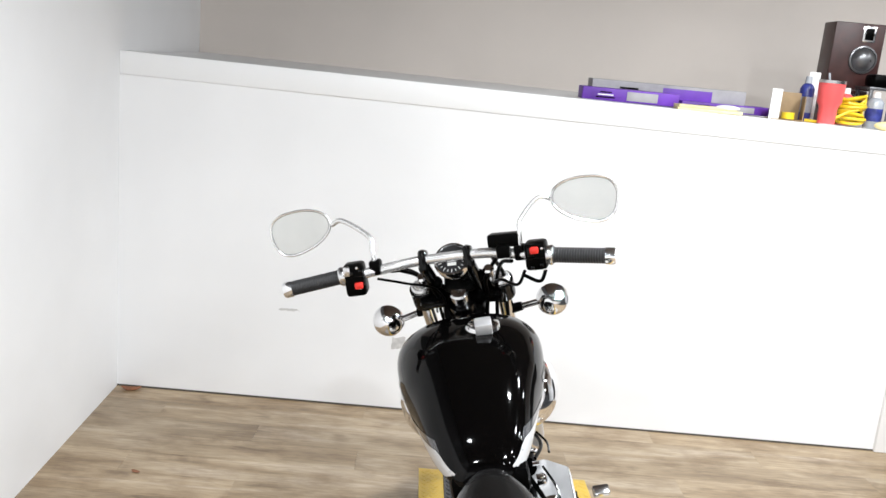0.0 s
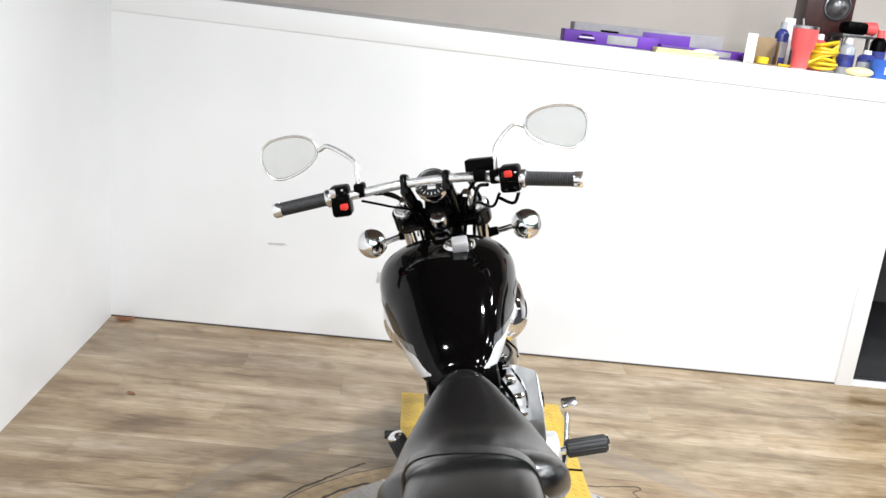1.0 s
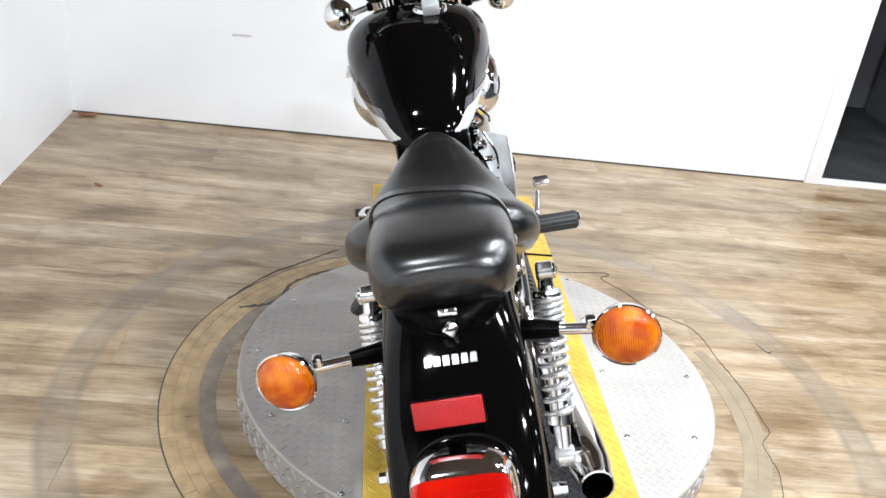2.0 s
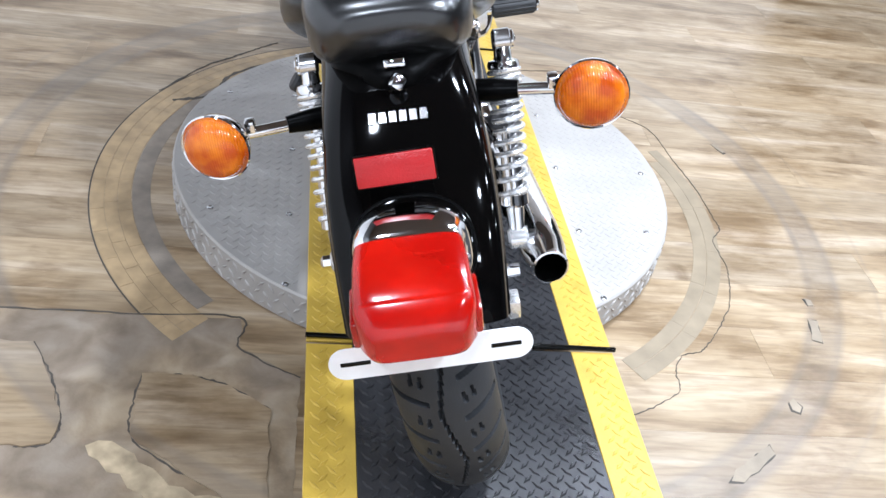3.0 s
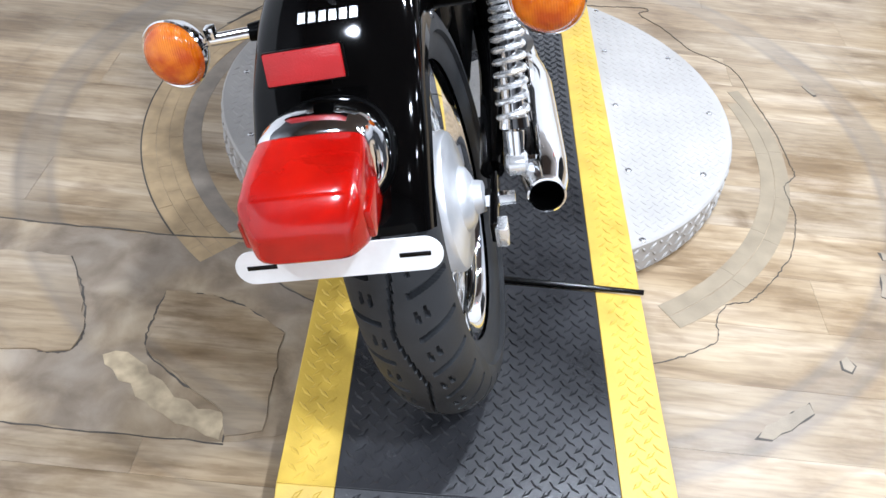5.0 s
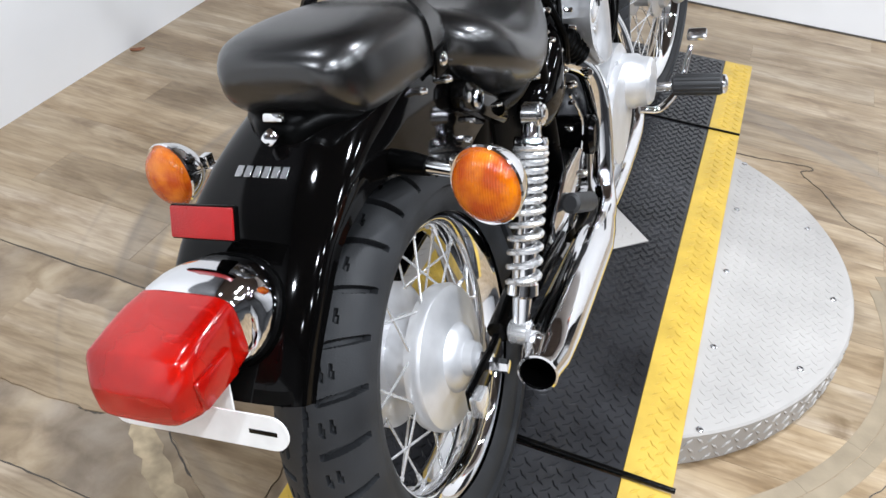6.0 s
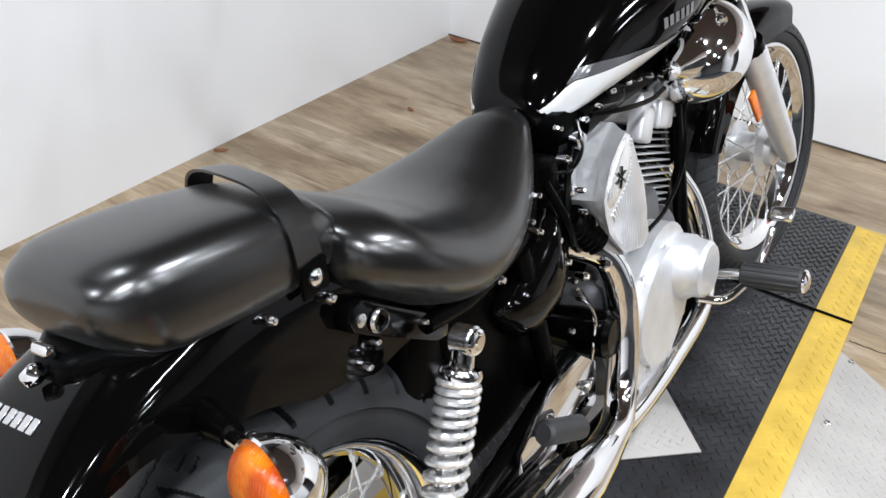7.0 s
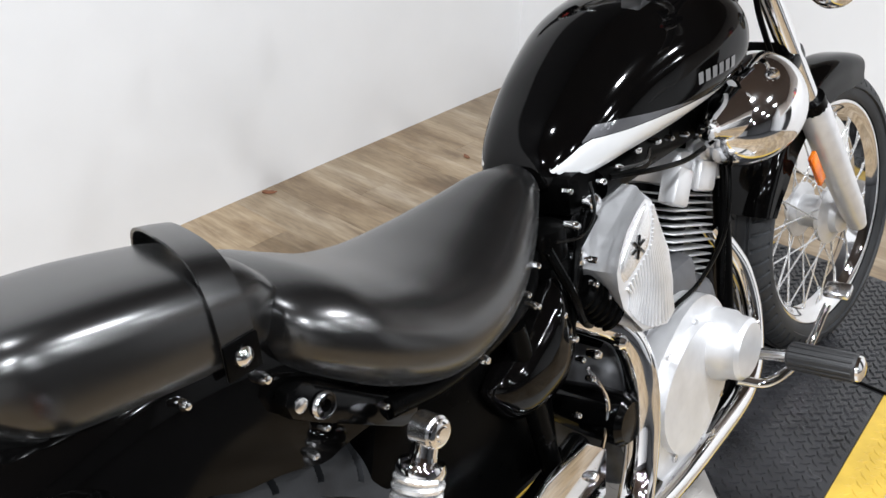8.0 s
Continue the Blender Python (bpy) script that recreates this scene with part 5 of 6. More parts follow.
for s in (-1, 1):
    peg = part("foot_peg", tube([(s * 0.12, 0.86, 0.28), (s * 0.15, 0.875, 0.29), ((0.225 if s > 0 else -0.165), 0.88, 0.30)], 0.010, 12), DULL, bike, "rider foot peg")
    rub = lathe([(0.0, 0.016), (0.004, 0.021), (0.10, 0.021), (0.104, 0.018), (0.105, 0)], 28, aim(((0.222 if s > 0 else -0.162), 0.88, 0.302), ((1, 0.0, 0.02) if s > 0 else (-0.3, 0.0, 0.95))))
    part("rubber", rub, GRIP, peg, "black ribbed rubber")
    groovebm = bmesh.new()
    for k in range(14):
        a = k * math.tau / 14
        block((0.094, 0.005, 0.004), 0.001, aim(((0.222 if s > 0 else -0.162), 0.88, 0.302), ((1, 0.0, 0.02) if s > 0 else (-0.3, 0.0, 0.95))) @ pose(0.052, 0.0208 * math.cos(a), 0.0208 * math.sin(a), math.degrees(a) + 90, 0, 0), groovebm, seg=1)
    part("rubber_ribs", groovebm, GRIP, peg)
    part("end_cap", lathe([(0.104, 0.020), (0.108, 0.019), (0.112, 0.012), (0.113, 0)], 24, aim(((0.222 if s > 0 else -0.162), 0.88, 0.302), ((1, 0.0, 0.02) if s > 0 else (-0.3, 0.0, 0.95)))), CHROME, peg)
ped = part("brake_pedal", tube([(0.16, 0.83, 0.268), (0.20, 0.86, 0.258), (0.228, 0.93, 0.278), (0.245, 0.985, 0.345)], [0.008, 0.008, 0.007, 0.006], 12), CHROME, bike, "chrome brake pedal")
part("pad", block((0.042, 0.030, 0.014), 0.006, pose(0.256, 0.998, 0.366, 25, 0, 0)), DULL, ped)
part("shift_lever", tube([(-0.15, 0.84, 0.27), (-0.19, 0.90, 0.27), (-0.20, 0.98, 0.35)], 0.007, 12), CHROME, bike)
part("shift_rubber", tube([(-0.192, 0.98, 0.352), (-0.232, 0.98, 0.356)], 0.011, 12, straight=True), GRIP, bike)

# side covers and the chrome shells below the tank
for s in (-1, 1):
    flip = Matrix.Diagonal((s, 1, 1, 1))
    cover = dome([(0.480, 0.602), (0.452, 0.590), (0.40, 0.556), (0.336, 0.520), (0.346, 0.478), (0.380, 0.450), (0.440, 0.450), (0.480, 0.474), (0.494, 0.53)], 0.080, 0.124, 0.42)
    bmesh.ops.transform(cover, matrix=flip, verts=cover.verts)
    part("side_cover", cover, PAINT, bike, "glossy black side cover")
    shell = ball((0.086, 0.135, 0.086), None, None, 40, 28)
    for v in shell.verts:
        v.co.y *= 1.0 if v.co.y < 0 else 0.60
        v.co = flip @ (v.co + Vector((0.104, 1.035, 0.655 + 0.10 * v.co.y)))
    sh = part("chrome_shell", shell, CHROME, bike, "chrome shell below the tank", sharp=70)
    part("spout", lathe([(0, 0.008), (0.002, 0.015), (0.010, 0.0165), (0.013, 0.014), (0.03, 0.021), (0.07, 0.036), (0.12, 0.055)], 28, aim((s * 0.116, 0.846, 0.670), (-s * 0.08, 1, -0.06))), CHROME, sh)
part("downtube_cover", block((0.060, 0.085, 0.36), 0.018, pose(0.012, 1.035, 0.47, 8, 0, 0)), BLACK, bike, "black front frame tube")
part("plug_cap", tube([(0.085, 0.905, 0.665), (0.090, 0.930, 0.630), (0.080, 0.950, 0.590)], [0.007, 0.009, 0.009], 12), SATIN, bike, "black spark plug cap")
for pts, r in (([(0.07, 0.60, 0.66), (0.10, 0.52, 0.62), (0.11, 0.47, 0.50)], 0.005), ([(0.075, 0.98, 0.66), (0.085, 0.96, 0.50), (0.09, 0.93, 0.35)], 0.005)):
    part("hose", tube(pts, r, 8), SATIN, bike, "black hose")

# carburettor, coil, brackets and bolts round the engine
carb = block((0.07, 0.075, 0.10), 0.015, pose(0.065, 0.50, 0.565))
lathe([(0, 0.028), (0.06, 0.028), (0.065, 0.020), (0.066, 0)], 24, pose(0.065, 0.50, 0.59) @ ALONG_Z, carb)
part("carburettor", carb, SATIN, bike, "black carburettor behind the air cleaner")
part("ignition_coil", lathe([(-0.05, 0.0), (-0.05, 0.022), (0.05, 0.022), (0.05, 0)], 24, pose(0.07, 0.66, 0.665) @ ALONG_Y), SATIN, bike, "black ignition coil")
part("starter_motor", lathe([(-0.06, 0.0), (-0.058, 0.03), (0.0, 0.036), (0.05, 0.036), (0.058, 0.028), (0.06, 0)], 28, pose(0.085, 0.545, 0.36)), BLACK, bike, "black starter motor")
part("head_cover_plate", block((0.030, 0.095, 0.050), 0.006, pose(0.062, 0.945, 0.590, -28, 0, 0)), ALLOY, bike, "silver rocker cover")
part("head_cover_plate", block((0.030, 0.050, 0.060), 0.006, pose(0.070, 0.832, 0.585, -28, 0, 0)), ALLOY, bike, "silver rocker cover")
rail = part("seat_bracket", prism([(0.064, 0.664), (0.070, 0.674), (0.086, 0.677), (0.104, 0.668), (0.150, 0.628), (0.196, 0.600), (0.212, 0.580), (0.206, 0.562), (0.186, 0.566), (0.130, 0.606), (0.086, 0.636), (0.068, 0.648)], 0.092, 0.110, 0.005, YZ), BLACK, bike, "black seat bracket with bolts")
part("collar", lathe([(-0.006, 0.007), (0.006, 0.007), (0.007, 0.005), (0.007, 0)], 20, pose(0.106, 0.078, 0.658)), DULL, rail)
part("socket_bolt", lathe([(-0.004, 0.013), (0.006, 0.013), (0.008, 0.010), (0.007, 0.006), (0.002, 0.005), (0.002, 0)], 20, pose(0.108, 0.100, 0.646)), BLACK, rail)
part("bolt_ring", lathe([(0.005, 0.0135), (0.0075, 0.0125), (0.0085, 0.0115), (0.0070, 0.0110)], 20, pose(0.108, 0.100, 0.646), closed=True), DULL, rail)
for y, z in ((0.107, 0.613), (0.089, 0.594)):
    part("stay_bolt", lathe([(-0.02, 0.004), (0.0, 0.0045), (0.003, 0.003), (0.004, 0)], 8, pose(0.098, y, z)), DULL, rail)
for y, z, x, r in ((0.566, 0.660, 0.098, 0.012), (0.521, 0.605, 0.100, 0.013), (0.688, 0.690, 0.090, 0.006), (0.640, 0.682, 0.090, 0.005), (0.735, 0.688, 0.094, 0.005), (-0.013, 0.709, 0.094, 0.005), (0.061, 0.690, 0.092, 0.006), (0.165, 0.606, 0.110, 0.004),
                   (0.455, 0.560, 0.112, 0.006), (0.470, 0.520, 0.114, 0.006), (0.505, 0.655, 0.108, 0.006), (0.520, 0.470, 0.112, 0.007), (0.35, 0.345, 0.137, 0.010), (0.45, 0.335, 0.137, 0.008), (0.40, 0.600, 0.118, 0.005), (0.30, 0.585, 0.121, 0.006)):
    part("bolt", lathe([(-0.012, r * 0.8), (0.0, r), (0.004, r * 0.95), (0.008, r * 0.6), (0.009, 0)], 16, pose(x, y, z)), CHROME, bike)
for pts, r, mat_ in (([(0.10, 0.46, 0.64), (0.118, 0.475, 0.58), (0.112, 0.50, 0.53), (0.10, 0.54, 0.50)], 0.006, SATIN), 
                     ([(0.09, 0.62, 0.675), (0.11, 0.70, 0.66), (0.105, 0.80, 0.64), (0.085, 0.90, 0.625)], 0.004, SATIN),
                     ([(0.075, 0.985, 0.66), (0.095, 0.965, 0.55), (0.110, 0.905, 0.48), (0.125, 0.79, 0.455), (0.128, 0.705, 0.455), (0.115, 0.66, 0.44)], 0.0035, SATIN),
                     ([(0.112, 0.50, 0.46), (0.124, 0.52, 0.40), (0.12, 0.50, 0.33)], 0.003, CHROME)):
    part("hose", tube(pts, r, 8), mat_, bike)
# black ribbed intake boot and small fittings left of the air cleaner
boot = [(0.0, 0.020)]
for k in range(6):
    boot += [(0.004 + k * 0.011, 0.026), (0.008 + k * 0.011, 0.026), (0.011 + k * 0.011, 0.020)]
part("intake_boot", lathe(boot + [(0.07, 0.0)], 24, aim((0.098, 0.515, 0.560), (0.2, 0.5, -0.6))), SATIN, bike, "black ribbed intake boot")
for y, z, x in ((0.42, 0.640, 0.112), (0.395, 0.615, 0.114), (0.53, 0.60, 0.116), (0.515, 0.575, 0.124), (0.54, 0.545, 0.124), (0.48, 0.485, 0.118), (0.50, 0.445, 0.116), (0.46, 0.415, 0.118), (0.525, 0.69, 0.092), (0.60, 0.676, 0.092), (0.775, 0.680, 0.096), (0.82, 0.672, 0.096), (0.865, 0.660, 0.098)):
    part("small_nut", lathe([(-0.008, 0.0042), (0.003, 0.0042), (0.005, 0.0026), (0.006, 0)], 6, pose(x, y, z)), CHROME, bike)
for pts in ([(0.10, 0.56, 0.69), (0.118, 0.535, 0.66), (0.120, 0.50, 0.645), (0.116, 0.455, 0.655)], [(0.105, 0.70, 0.69), (0.12, 0.66, 0.685), (0.118, 0.60, 0.695)]):
    part("wire", tube(pts, 0.0024, 6), BLACK, bike)


# ---- things on the ledge ----
BROWN = surface("dark_wood_veneer", (0.045, 0.014, 0.012), 0.4, vary=0.35, scale=18, fine=60, bump=0.05)
PURPLE = surface("purple_card", (0.13, 0.035, 0.36), 0.5, vary=0.3, scale=9)
CARD_GREY = surface("grey_card", (0.33, 0.32, 0.33), 0.6, vary=0.25, scale=8)
CREAM = surface("cream_paper", (0.80, 0.70, 0.38), 0.6, vary=0.15, scale=20)
CARTON = surface("brown_carton", (0.32, 0.22, 0.12), 0.7, vary=0.15, scale=20)
CORAL = surface("coral_enamel", (0.90, 0.12, 0.12), 0.35, vary=0.05, scale=8)
YELLOW = surface("yellow_hose", (0.78, 0.55, 0.02), 0.35, vary=0.15, scale=20)
BLUE = surface("blue_label", (0.035, 0.045, 0.22), 0.35, vary=0.4, scale=40)
BLUE_BRIGHT = surface("blue_plastic", (0.03, 0.12, 0.50), 0.35, vary=0.15, scale=20)
CLEARISH = surface("pale_plastic", (0.36, 0.38, 0.41), 0.25, vary=0.2, scale=30)
CONE = surface("grey_cone", (0.16, 0.16, 0.165), 0.3, metal=0.7, vary=0.15)


def ledge_pose(along, out, turn=0.0):
    return wall_pose(along, out, 1.4065 - along * math.tan(radians(SAG))) @ pose(0, 0, 0, 0, 0, turn)


def speaker(along, out, w, h, d, lift, turn, label):
    """Wooden loudspeaker with a framed tweeter and a round cone."""
    t = empty("loudspeaker", ledge_pose(along, out, turn) @ pose(0, 0, lift), label, "loudspeaker", "loudspeakers")
    part("cabinet", block((w, d, h), 0.006, pose(0, d / 2, h / 2)), BROWN, t, "dark red-brown cabinet")
    big = h > 0.2
    part("tweeter_frame", block((w * 0.26, 0.008, h * (0.24 if big else 0.5)), 0.003, pose(w * 0.18, -0.003, h * (0.84 if big else 0.62))), DULL, t, "silver tweeter frame")
    part("tweeter", block((w * 0.17, 0.010, h * (0.17 if big else 0.38)), 0.002, pose(w * 0.18, -0.004, h * (0.84 if big else 0.62))), SATIN, t)
    if big:
        part("woofer_ring", lathe([(-0.004, 0.062), (0.006, 0.060), (0.008, 0.054), (0.002, 0.050)], 40, aim((w * 0.14, -0.003, h * 0.46), (0, -1, 0))), CONE, t, "grey woofer ring")
        part("cone", lathe([(0.002, 0.052), (0.010, 0.048), (0.022, 0.036), (0.030, 0.020), (0.033, 0.0)], 40, aim((w * 0.14, -0.003, h * 0.46), (0, -1, 0))), CONE, t, "domed grey cone")


speaker(3.07, 0.46, 0.200, 0.150, 0.15, 0.0, -4, "dark brown wooden loudspeaker below another one")
speaker(3.09, 0.46, 0.218, 0.290, 0.15, 0.151, -4, "dark brown wooden loudspeaker with a silver cone")

tumbler = empty("tumbler", ledge_pose(2.846, 0.085), "coral pink tumbler with a steel rim on the ledge", "tumbler")
part("cup", lathe([(0.004, 0.0), (0.004, 0.034), (0.07, 0.037), (0.09, 0.048), (0.168, 0.052), (0.168, 0.048), (0.10, 0.045)], 36, ALONG_Z), CORAL, tumbler)
part("base_ring", lathe([(0, 0.0), (0, 0.033), (0.006, 0.0335), (0.006, 0)], 36, ALONG_Z), DULL, tumbler)
part("rim", lathe([(0.165, 0.050), (0.165, 0.0535), (0.176, 0.0535), (0.178, 0.048), (0.172, 0)], 36, ALONG_Z), DULL, tumbler, "steel rim and clear lid")
part("straw", tube([(-0.01, 0, 0.16), (-0.02, 0.0, 0.205)], 0.004, 10, straight=True), CLEARISH, tumbler)

h0 = empty("coiled_hose", ledge_pose(2.965, 0.145), "bright yellow coiled air hose on the ledge", "hose")
rnd = random.Random(11)
hose = []
for k in range(9):
    m = pose(rnd.uniform(-0.008, 0.008), rnd.uniform(-0.008, 0.008), 0.014 + 0.0115 * k, rnd.uniform(-11, 11), rnd.uniform(-14, 14), 0)
    r = rnd.uniform(0.047, 0.058)
    hose += [tuple(m @ Vector((r * math.cos(a), r * math.sin(a), 0.0115 * a / math.tau))) for a in (j * math.tau / 14 for j in range(14))]
part("coil", tube(hose, 0.0064, 8, 500), YELLOW, h0)
part("tail", tube([hose[-1], (0.03, -0.03, 0.10), (-0.05, -0.06, 0.05), (-0.13, -0.05, 0.012), (-0.19, -0.02, 0.010)], 0.0064, 8), YELLOW, h0)
tagged(link("white_card", block((0.045, 0.006, 0.205), 0.002, ledge_pose(2.835, 0.24, -3) @ pose(0, 0, 0.1025)), TRIM), "narrow white card standing behind a tumbler", "card")

carton = empty("open_carton", ledge_pose(2.68, 0.10, -3), "open white cardboard box with brown inside", "box")
part("side_flap", block((0.050, 0.003, 0.122), 0.0005, pose(-0.052, -0.030, 0.061, 0, 0, 22)), TRIM, carton, "white outer face")
part("back_panel", block((0.115, 0.003, 0.112), 0.0005, pose(0.012, 0.045, 0.056, 0, 0, -4)), CARTON, carton)
part("end_panel", block((0.003, 0.075, 0.100), 0.0005, pose(0.070, 0.005, 0.050, 0, 0, -8)), CARTON, carton)
part("tape_roll", lathe([(0.0, 0.014), (0.0, 0.026), (0.026, 0.026), (0.026, 0.014)], 28, pose(0.012, -0.005, 0.006) @ ALONG_Z, closed=True), YELLOW, carton, "yellow tape roll")
part("base", block((0.135, 0.085, 0.003), 0.0005, pose(0.0, 0.005, 0.0022)), CARTON, carton)

for along, out, w, d, h, turn, mat_, label in ((2.06, 0.24, 0.40, 0.16, 0.052, -2, PURPLE, "long purple flat carton on the ledge"), (2.48, 0.28, 0.40, 0.14, 0.034, 3, PURPLE, "purple and grey flat carton on the ledge"), (2.24, 0.33, 0.66, 0.12, 0.088, 0, CARD_GREY, "long grey printed carton with purple ends")):
    t = empty("flat_carton", ledge_pose(along, out, turn), label, "carton", "flat cartons on the ledge")
    part("body", block((w, d, h), 0.003, pose(0, 0, h / 2)), mat_, t)
    part("printed_panel", block((w * 0.32, 0.002, h * 0.7), 0.0004, pose(w * 0.12, -d / 2 - 0.0008, h / 2)), CARD_GREY if mat_ is PURPLE else PURPLE, t, "printed panel")
    for k in range(3):
        part("print_bar", block((w * (0.20 - 0.04 * k), 0.0016, h * 0.09), 0, pose(-w * 0.26, -d / 2 - 0.0009, h * (0.28 + 0.2 * k))), TRIM if k == 1 else SATIN, t)
pad = empty("paper_pad", ledge_pose(2.36, 0.085, -3), "cream paper pads lying on the ledge", "paper")
part("lower_pad", block((0.26, 0.09, 0.012), 0.002, pose(0, 0, 0.006)), CREAM, pad)
part("upper_pad", block((0.20, 0.08, 0.010), 0.002, pose(-0.03, 0.004, 0.0175, 0, 0, 6)), CREAM, pad)
part("crumpled_sheet", ball((0.05, 0.03, 0.012), pose(0.08, 0.0, 0.022)), TRIM, pad)


def bottle(name, along, out, r, h, mat_, capmat, label, category):
    t = empty(name, ledge_pose(along, out), label, category, "bottles on the ledge")
    part("body", lathe([(0.0, 0.0), (0.0, r * 0.95), (0.004, r), (h * 0.72, r), (h * 0.80, r * 0.75), (h * 0.84, r * 0.45), (h * 0.86, 0)], 28, ALONG_Z), mat_, t)
    part("label_band", lathe([(h * 0.2, r + 0.0005), (h * 0.55, r + 0.0005)], 28, ALONG_Z), CLEARISH if mat_ is BLUE else BLUE, t)
    part("cap", lathe([(h * 0.845, 0.0), (h * 0.845, r * 0.5), (h, r * 0.42), (h, 0.0)], 20, ALONG_Z), capmat, t)


bottle("spray_can", 2.79, 0.185, 0.029, 0.185, BLUE, CLEARISH, "dark blue and purple spray can", "can")
bottle("bottle", 2.985, 0.25, 0.032, 0.155, CORAL, TRIM, "red bottle behind the yellow hose", "bottle")
bottle("bottle", 3.09, 0.20, 0.034, 0.150, CLEARISH, TRIM, "clear plastic bottle with a white cap", "bottle")
bottle("bottle", 3.165, 0.17, 0.036, 0.110, BLUE, TRIM, "squat blue plastic bottle on the ledge", "bottle")
bottle("bottle", 3.24, 0.24, 0.034, 0.20, SATIN, CORAL, "black bottle with a red cap", "bottle")
rack = empty("small_rack", ledge_pose(3.165, 0.30), "grey metal rack holding dark tools on the ledge", "rack")
for x, y in ((-0.055, 0), (0.11, 0), (-0.055, 0.12), (0.11, 0.12)):
    part("post", block((0.014, 0.014, 0.17), 0.002, pose(x, y, 0.085)), CONE, rack)
part("shelf", block((0.19, 0.14, 0.012), 0.002, pose(0.028, 0.06, 0.165)), CONE, rack)
part("tool_case", block((0.10, 0.10, 0.055), 0.018, pose(0.0, 0.05, 0.199)), SATIN, rack, "black rounded tool case")
part("red_grip", lathe([(-0.03, 0.0), (-0.03, 0.026), (0.02, 0.03), (0.03, 0.02), (0.03, 0)], 20, pose(0.075, 0.05, 0.203)), CORAL, rack, "red grip")
tub = empty("paint_tub", ledge_pose(3.20, 0.10), "round bright blue plastic tub on the ledge", "tub")
part("body", lathe([(0.0, 0.0), (0.0, 0.042), (0.075, 0.047), (0.078, 0.044), (0.07, 0.0)], 32, ALONG_Z), BLUE_BRIGHT, tub)
part("label_panel", block((0.03, 0.002, 0.03), 0.0005, pose(0.012, -0.0455, 0.035)), TRIM, tub)
tagged(link("cloth", ball((0.06, 0.035, 0.02), ledge_pose(3.10, 0.07) @ pose(0, 0, 0.018)), CREAM), "crumpled pale cloth on the ledge", "cloth")

# ---- marks, patches and litter on floor and wall ----
def bare_floor():
    """Scraped sub-floor: grey glue smears over orange-brown boards, with fine scratches."""
    m, n, l, p = nodes_of("bare_subfloor")
    tc = n.new("ShaderNodeTexCoord")
    zones, smear, grit = (n.new("ShaderNodeTexNoise") for _ in range(3))
    for t, s, d, w in ((zones, 3.2, 5, 0.2), (smear, 14.0, 8, 0.35), (grit, 120.0, 4, 0.0)):
        t.inputs["Scale"].default_value, t.inputs["Detail"].default_value, t.inputs["Distortion"].default_value = s, d, w
        l.new(tc.outputs["Object"], t.inputs["Vector"])
    grey = ramp(n, [(0.3, (0.155, 0.115, 0.078)), (0.5, (0.230, 0.180, 0.130)), (0.7, (0.305, 0.250, 0.192))])
    brown = ramp(n, [(0.3, (0.16, 0.112, 0.066)), (0.5, (0.29, 0.216, 0.135)), (0.7, (0.41, 0.325, 0.22))])
    part_ = ramp(n, [(0.42, (0, 0, 0)), (0.56, (1, 1, 1))])
    l.new(smear.outputs["Fac"], grey.inputs["Fac"])
    l.new(smear.outputs["Fac"], brown.inputs["Fac"])
    l.new(zones.outputs["Fac"], part_.inputs["Fac"])
    x = n.new("ShaderNodeMix")
    x.data_type = "RGBA"
    l.new(part_.outputs[0], x.inputs[0])
    l.new(brown.outputs[0], x.inputs[6])
    l.new(grey.outputs[0], x.inputs[7])
    l.new(x.outputs[2], p.inputs["Base Color"])
    p.inputs["Roughness"].default_value = 0.5
    bp = n.new("ShaderNodeBump")
    bp.inputs["Strength"].default_value, bp.inputs["Distance"].default_value = 0.3, 0.003
    l.new(grit.outputs["Fac"], bp.inputs["Height"])
    l.new(bp.outputs[0], p.inputs["Normal"])
    return m


BARE = bare_floor()
SPLINTER = surface("split_oak", (0.42, 0.33, 0.21), 0.5, vary=0.35, scale=28, fine=160, bump=0.3, depth=0.002)
CAULK = surface("grey_filler", (0.225, 0.188, 0.150), 0.6, vary=0.25, scale=20, bump=0.2)
INLAY = surface("pale_oak_inlay", (0.37, 0.262, 0.142), 0.45, vary=0.22, scale=24, fine=140, bump=0.1)
WORN = surface("worn_oak_inlay", (0.262, 0.208, 0.138), 0.45, vary=0.14, scale=18, fine=140, bump=0.1)
PALE = surface("pale_filler", (0.265, 0.215, 0.155), 0.55, vary=0.2, scale=15, bump=0.2)
JOINT = surface("dirty_joint", (0.07, 0.06, 0.05), 0.8, vary=0.3)
LEAF = surface("dry_leaf", (0.24, 0.095, 0.045), 0.7, vary=0.4, scale=60)


def ragged(points, step=0.02, jitter=0.006, seed=1):
    """An outline with uneven, broken edges."""
    rnd = random.Random(seed)
    out = []
    for (x0, y0), (x1, y1) in zip(points, points[1:] + points[:1]):
        n = max(1, int(math.hypot(x1 - x0, y1 - y0) / step))
        for k in range(n):
            f = k / n
            out.append((x0 + (x1 - x0) * f + rnd.uniform(-jitter, jitter), y0 + (y1 - y0) * f + rnd.uniform(-jitter, jitter)))
    return out


def patch(name, points, low, high, material, label, jitter=0.006, seed=1):
    return tagged(link(name, prism(ragged(points, 0.02, jitter, seed), low, high, 0.0), material), label, "floor patch", "", "structure")


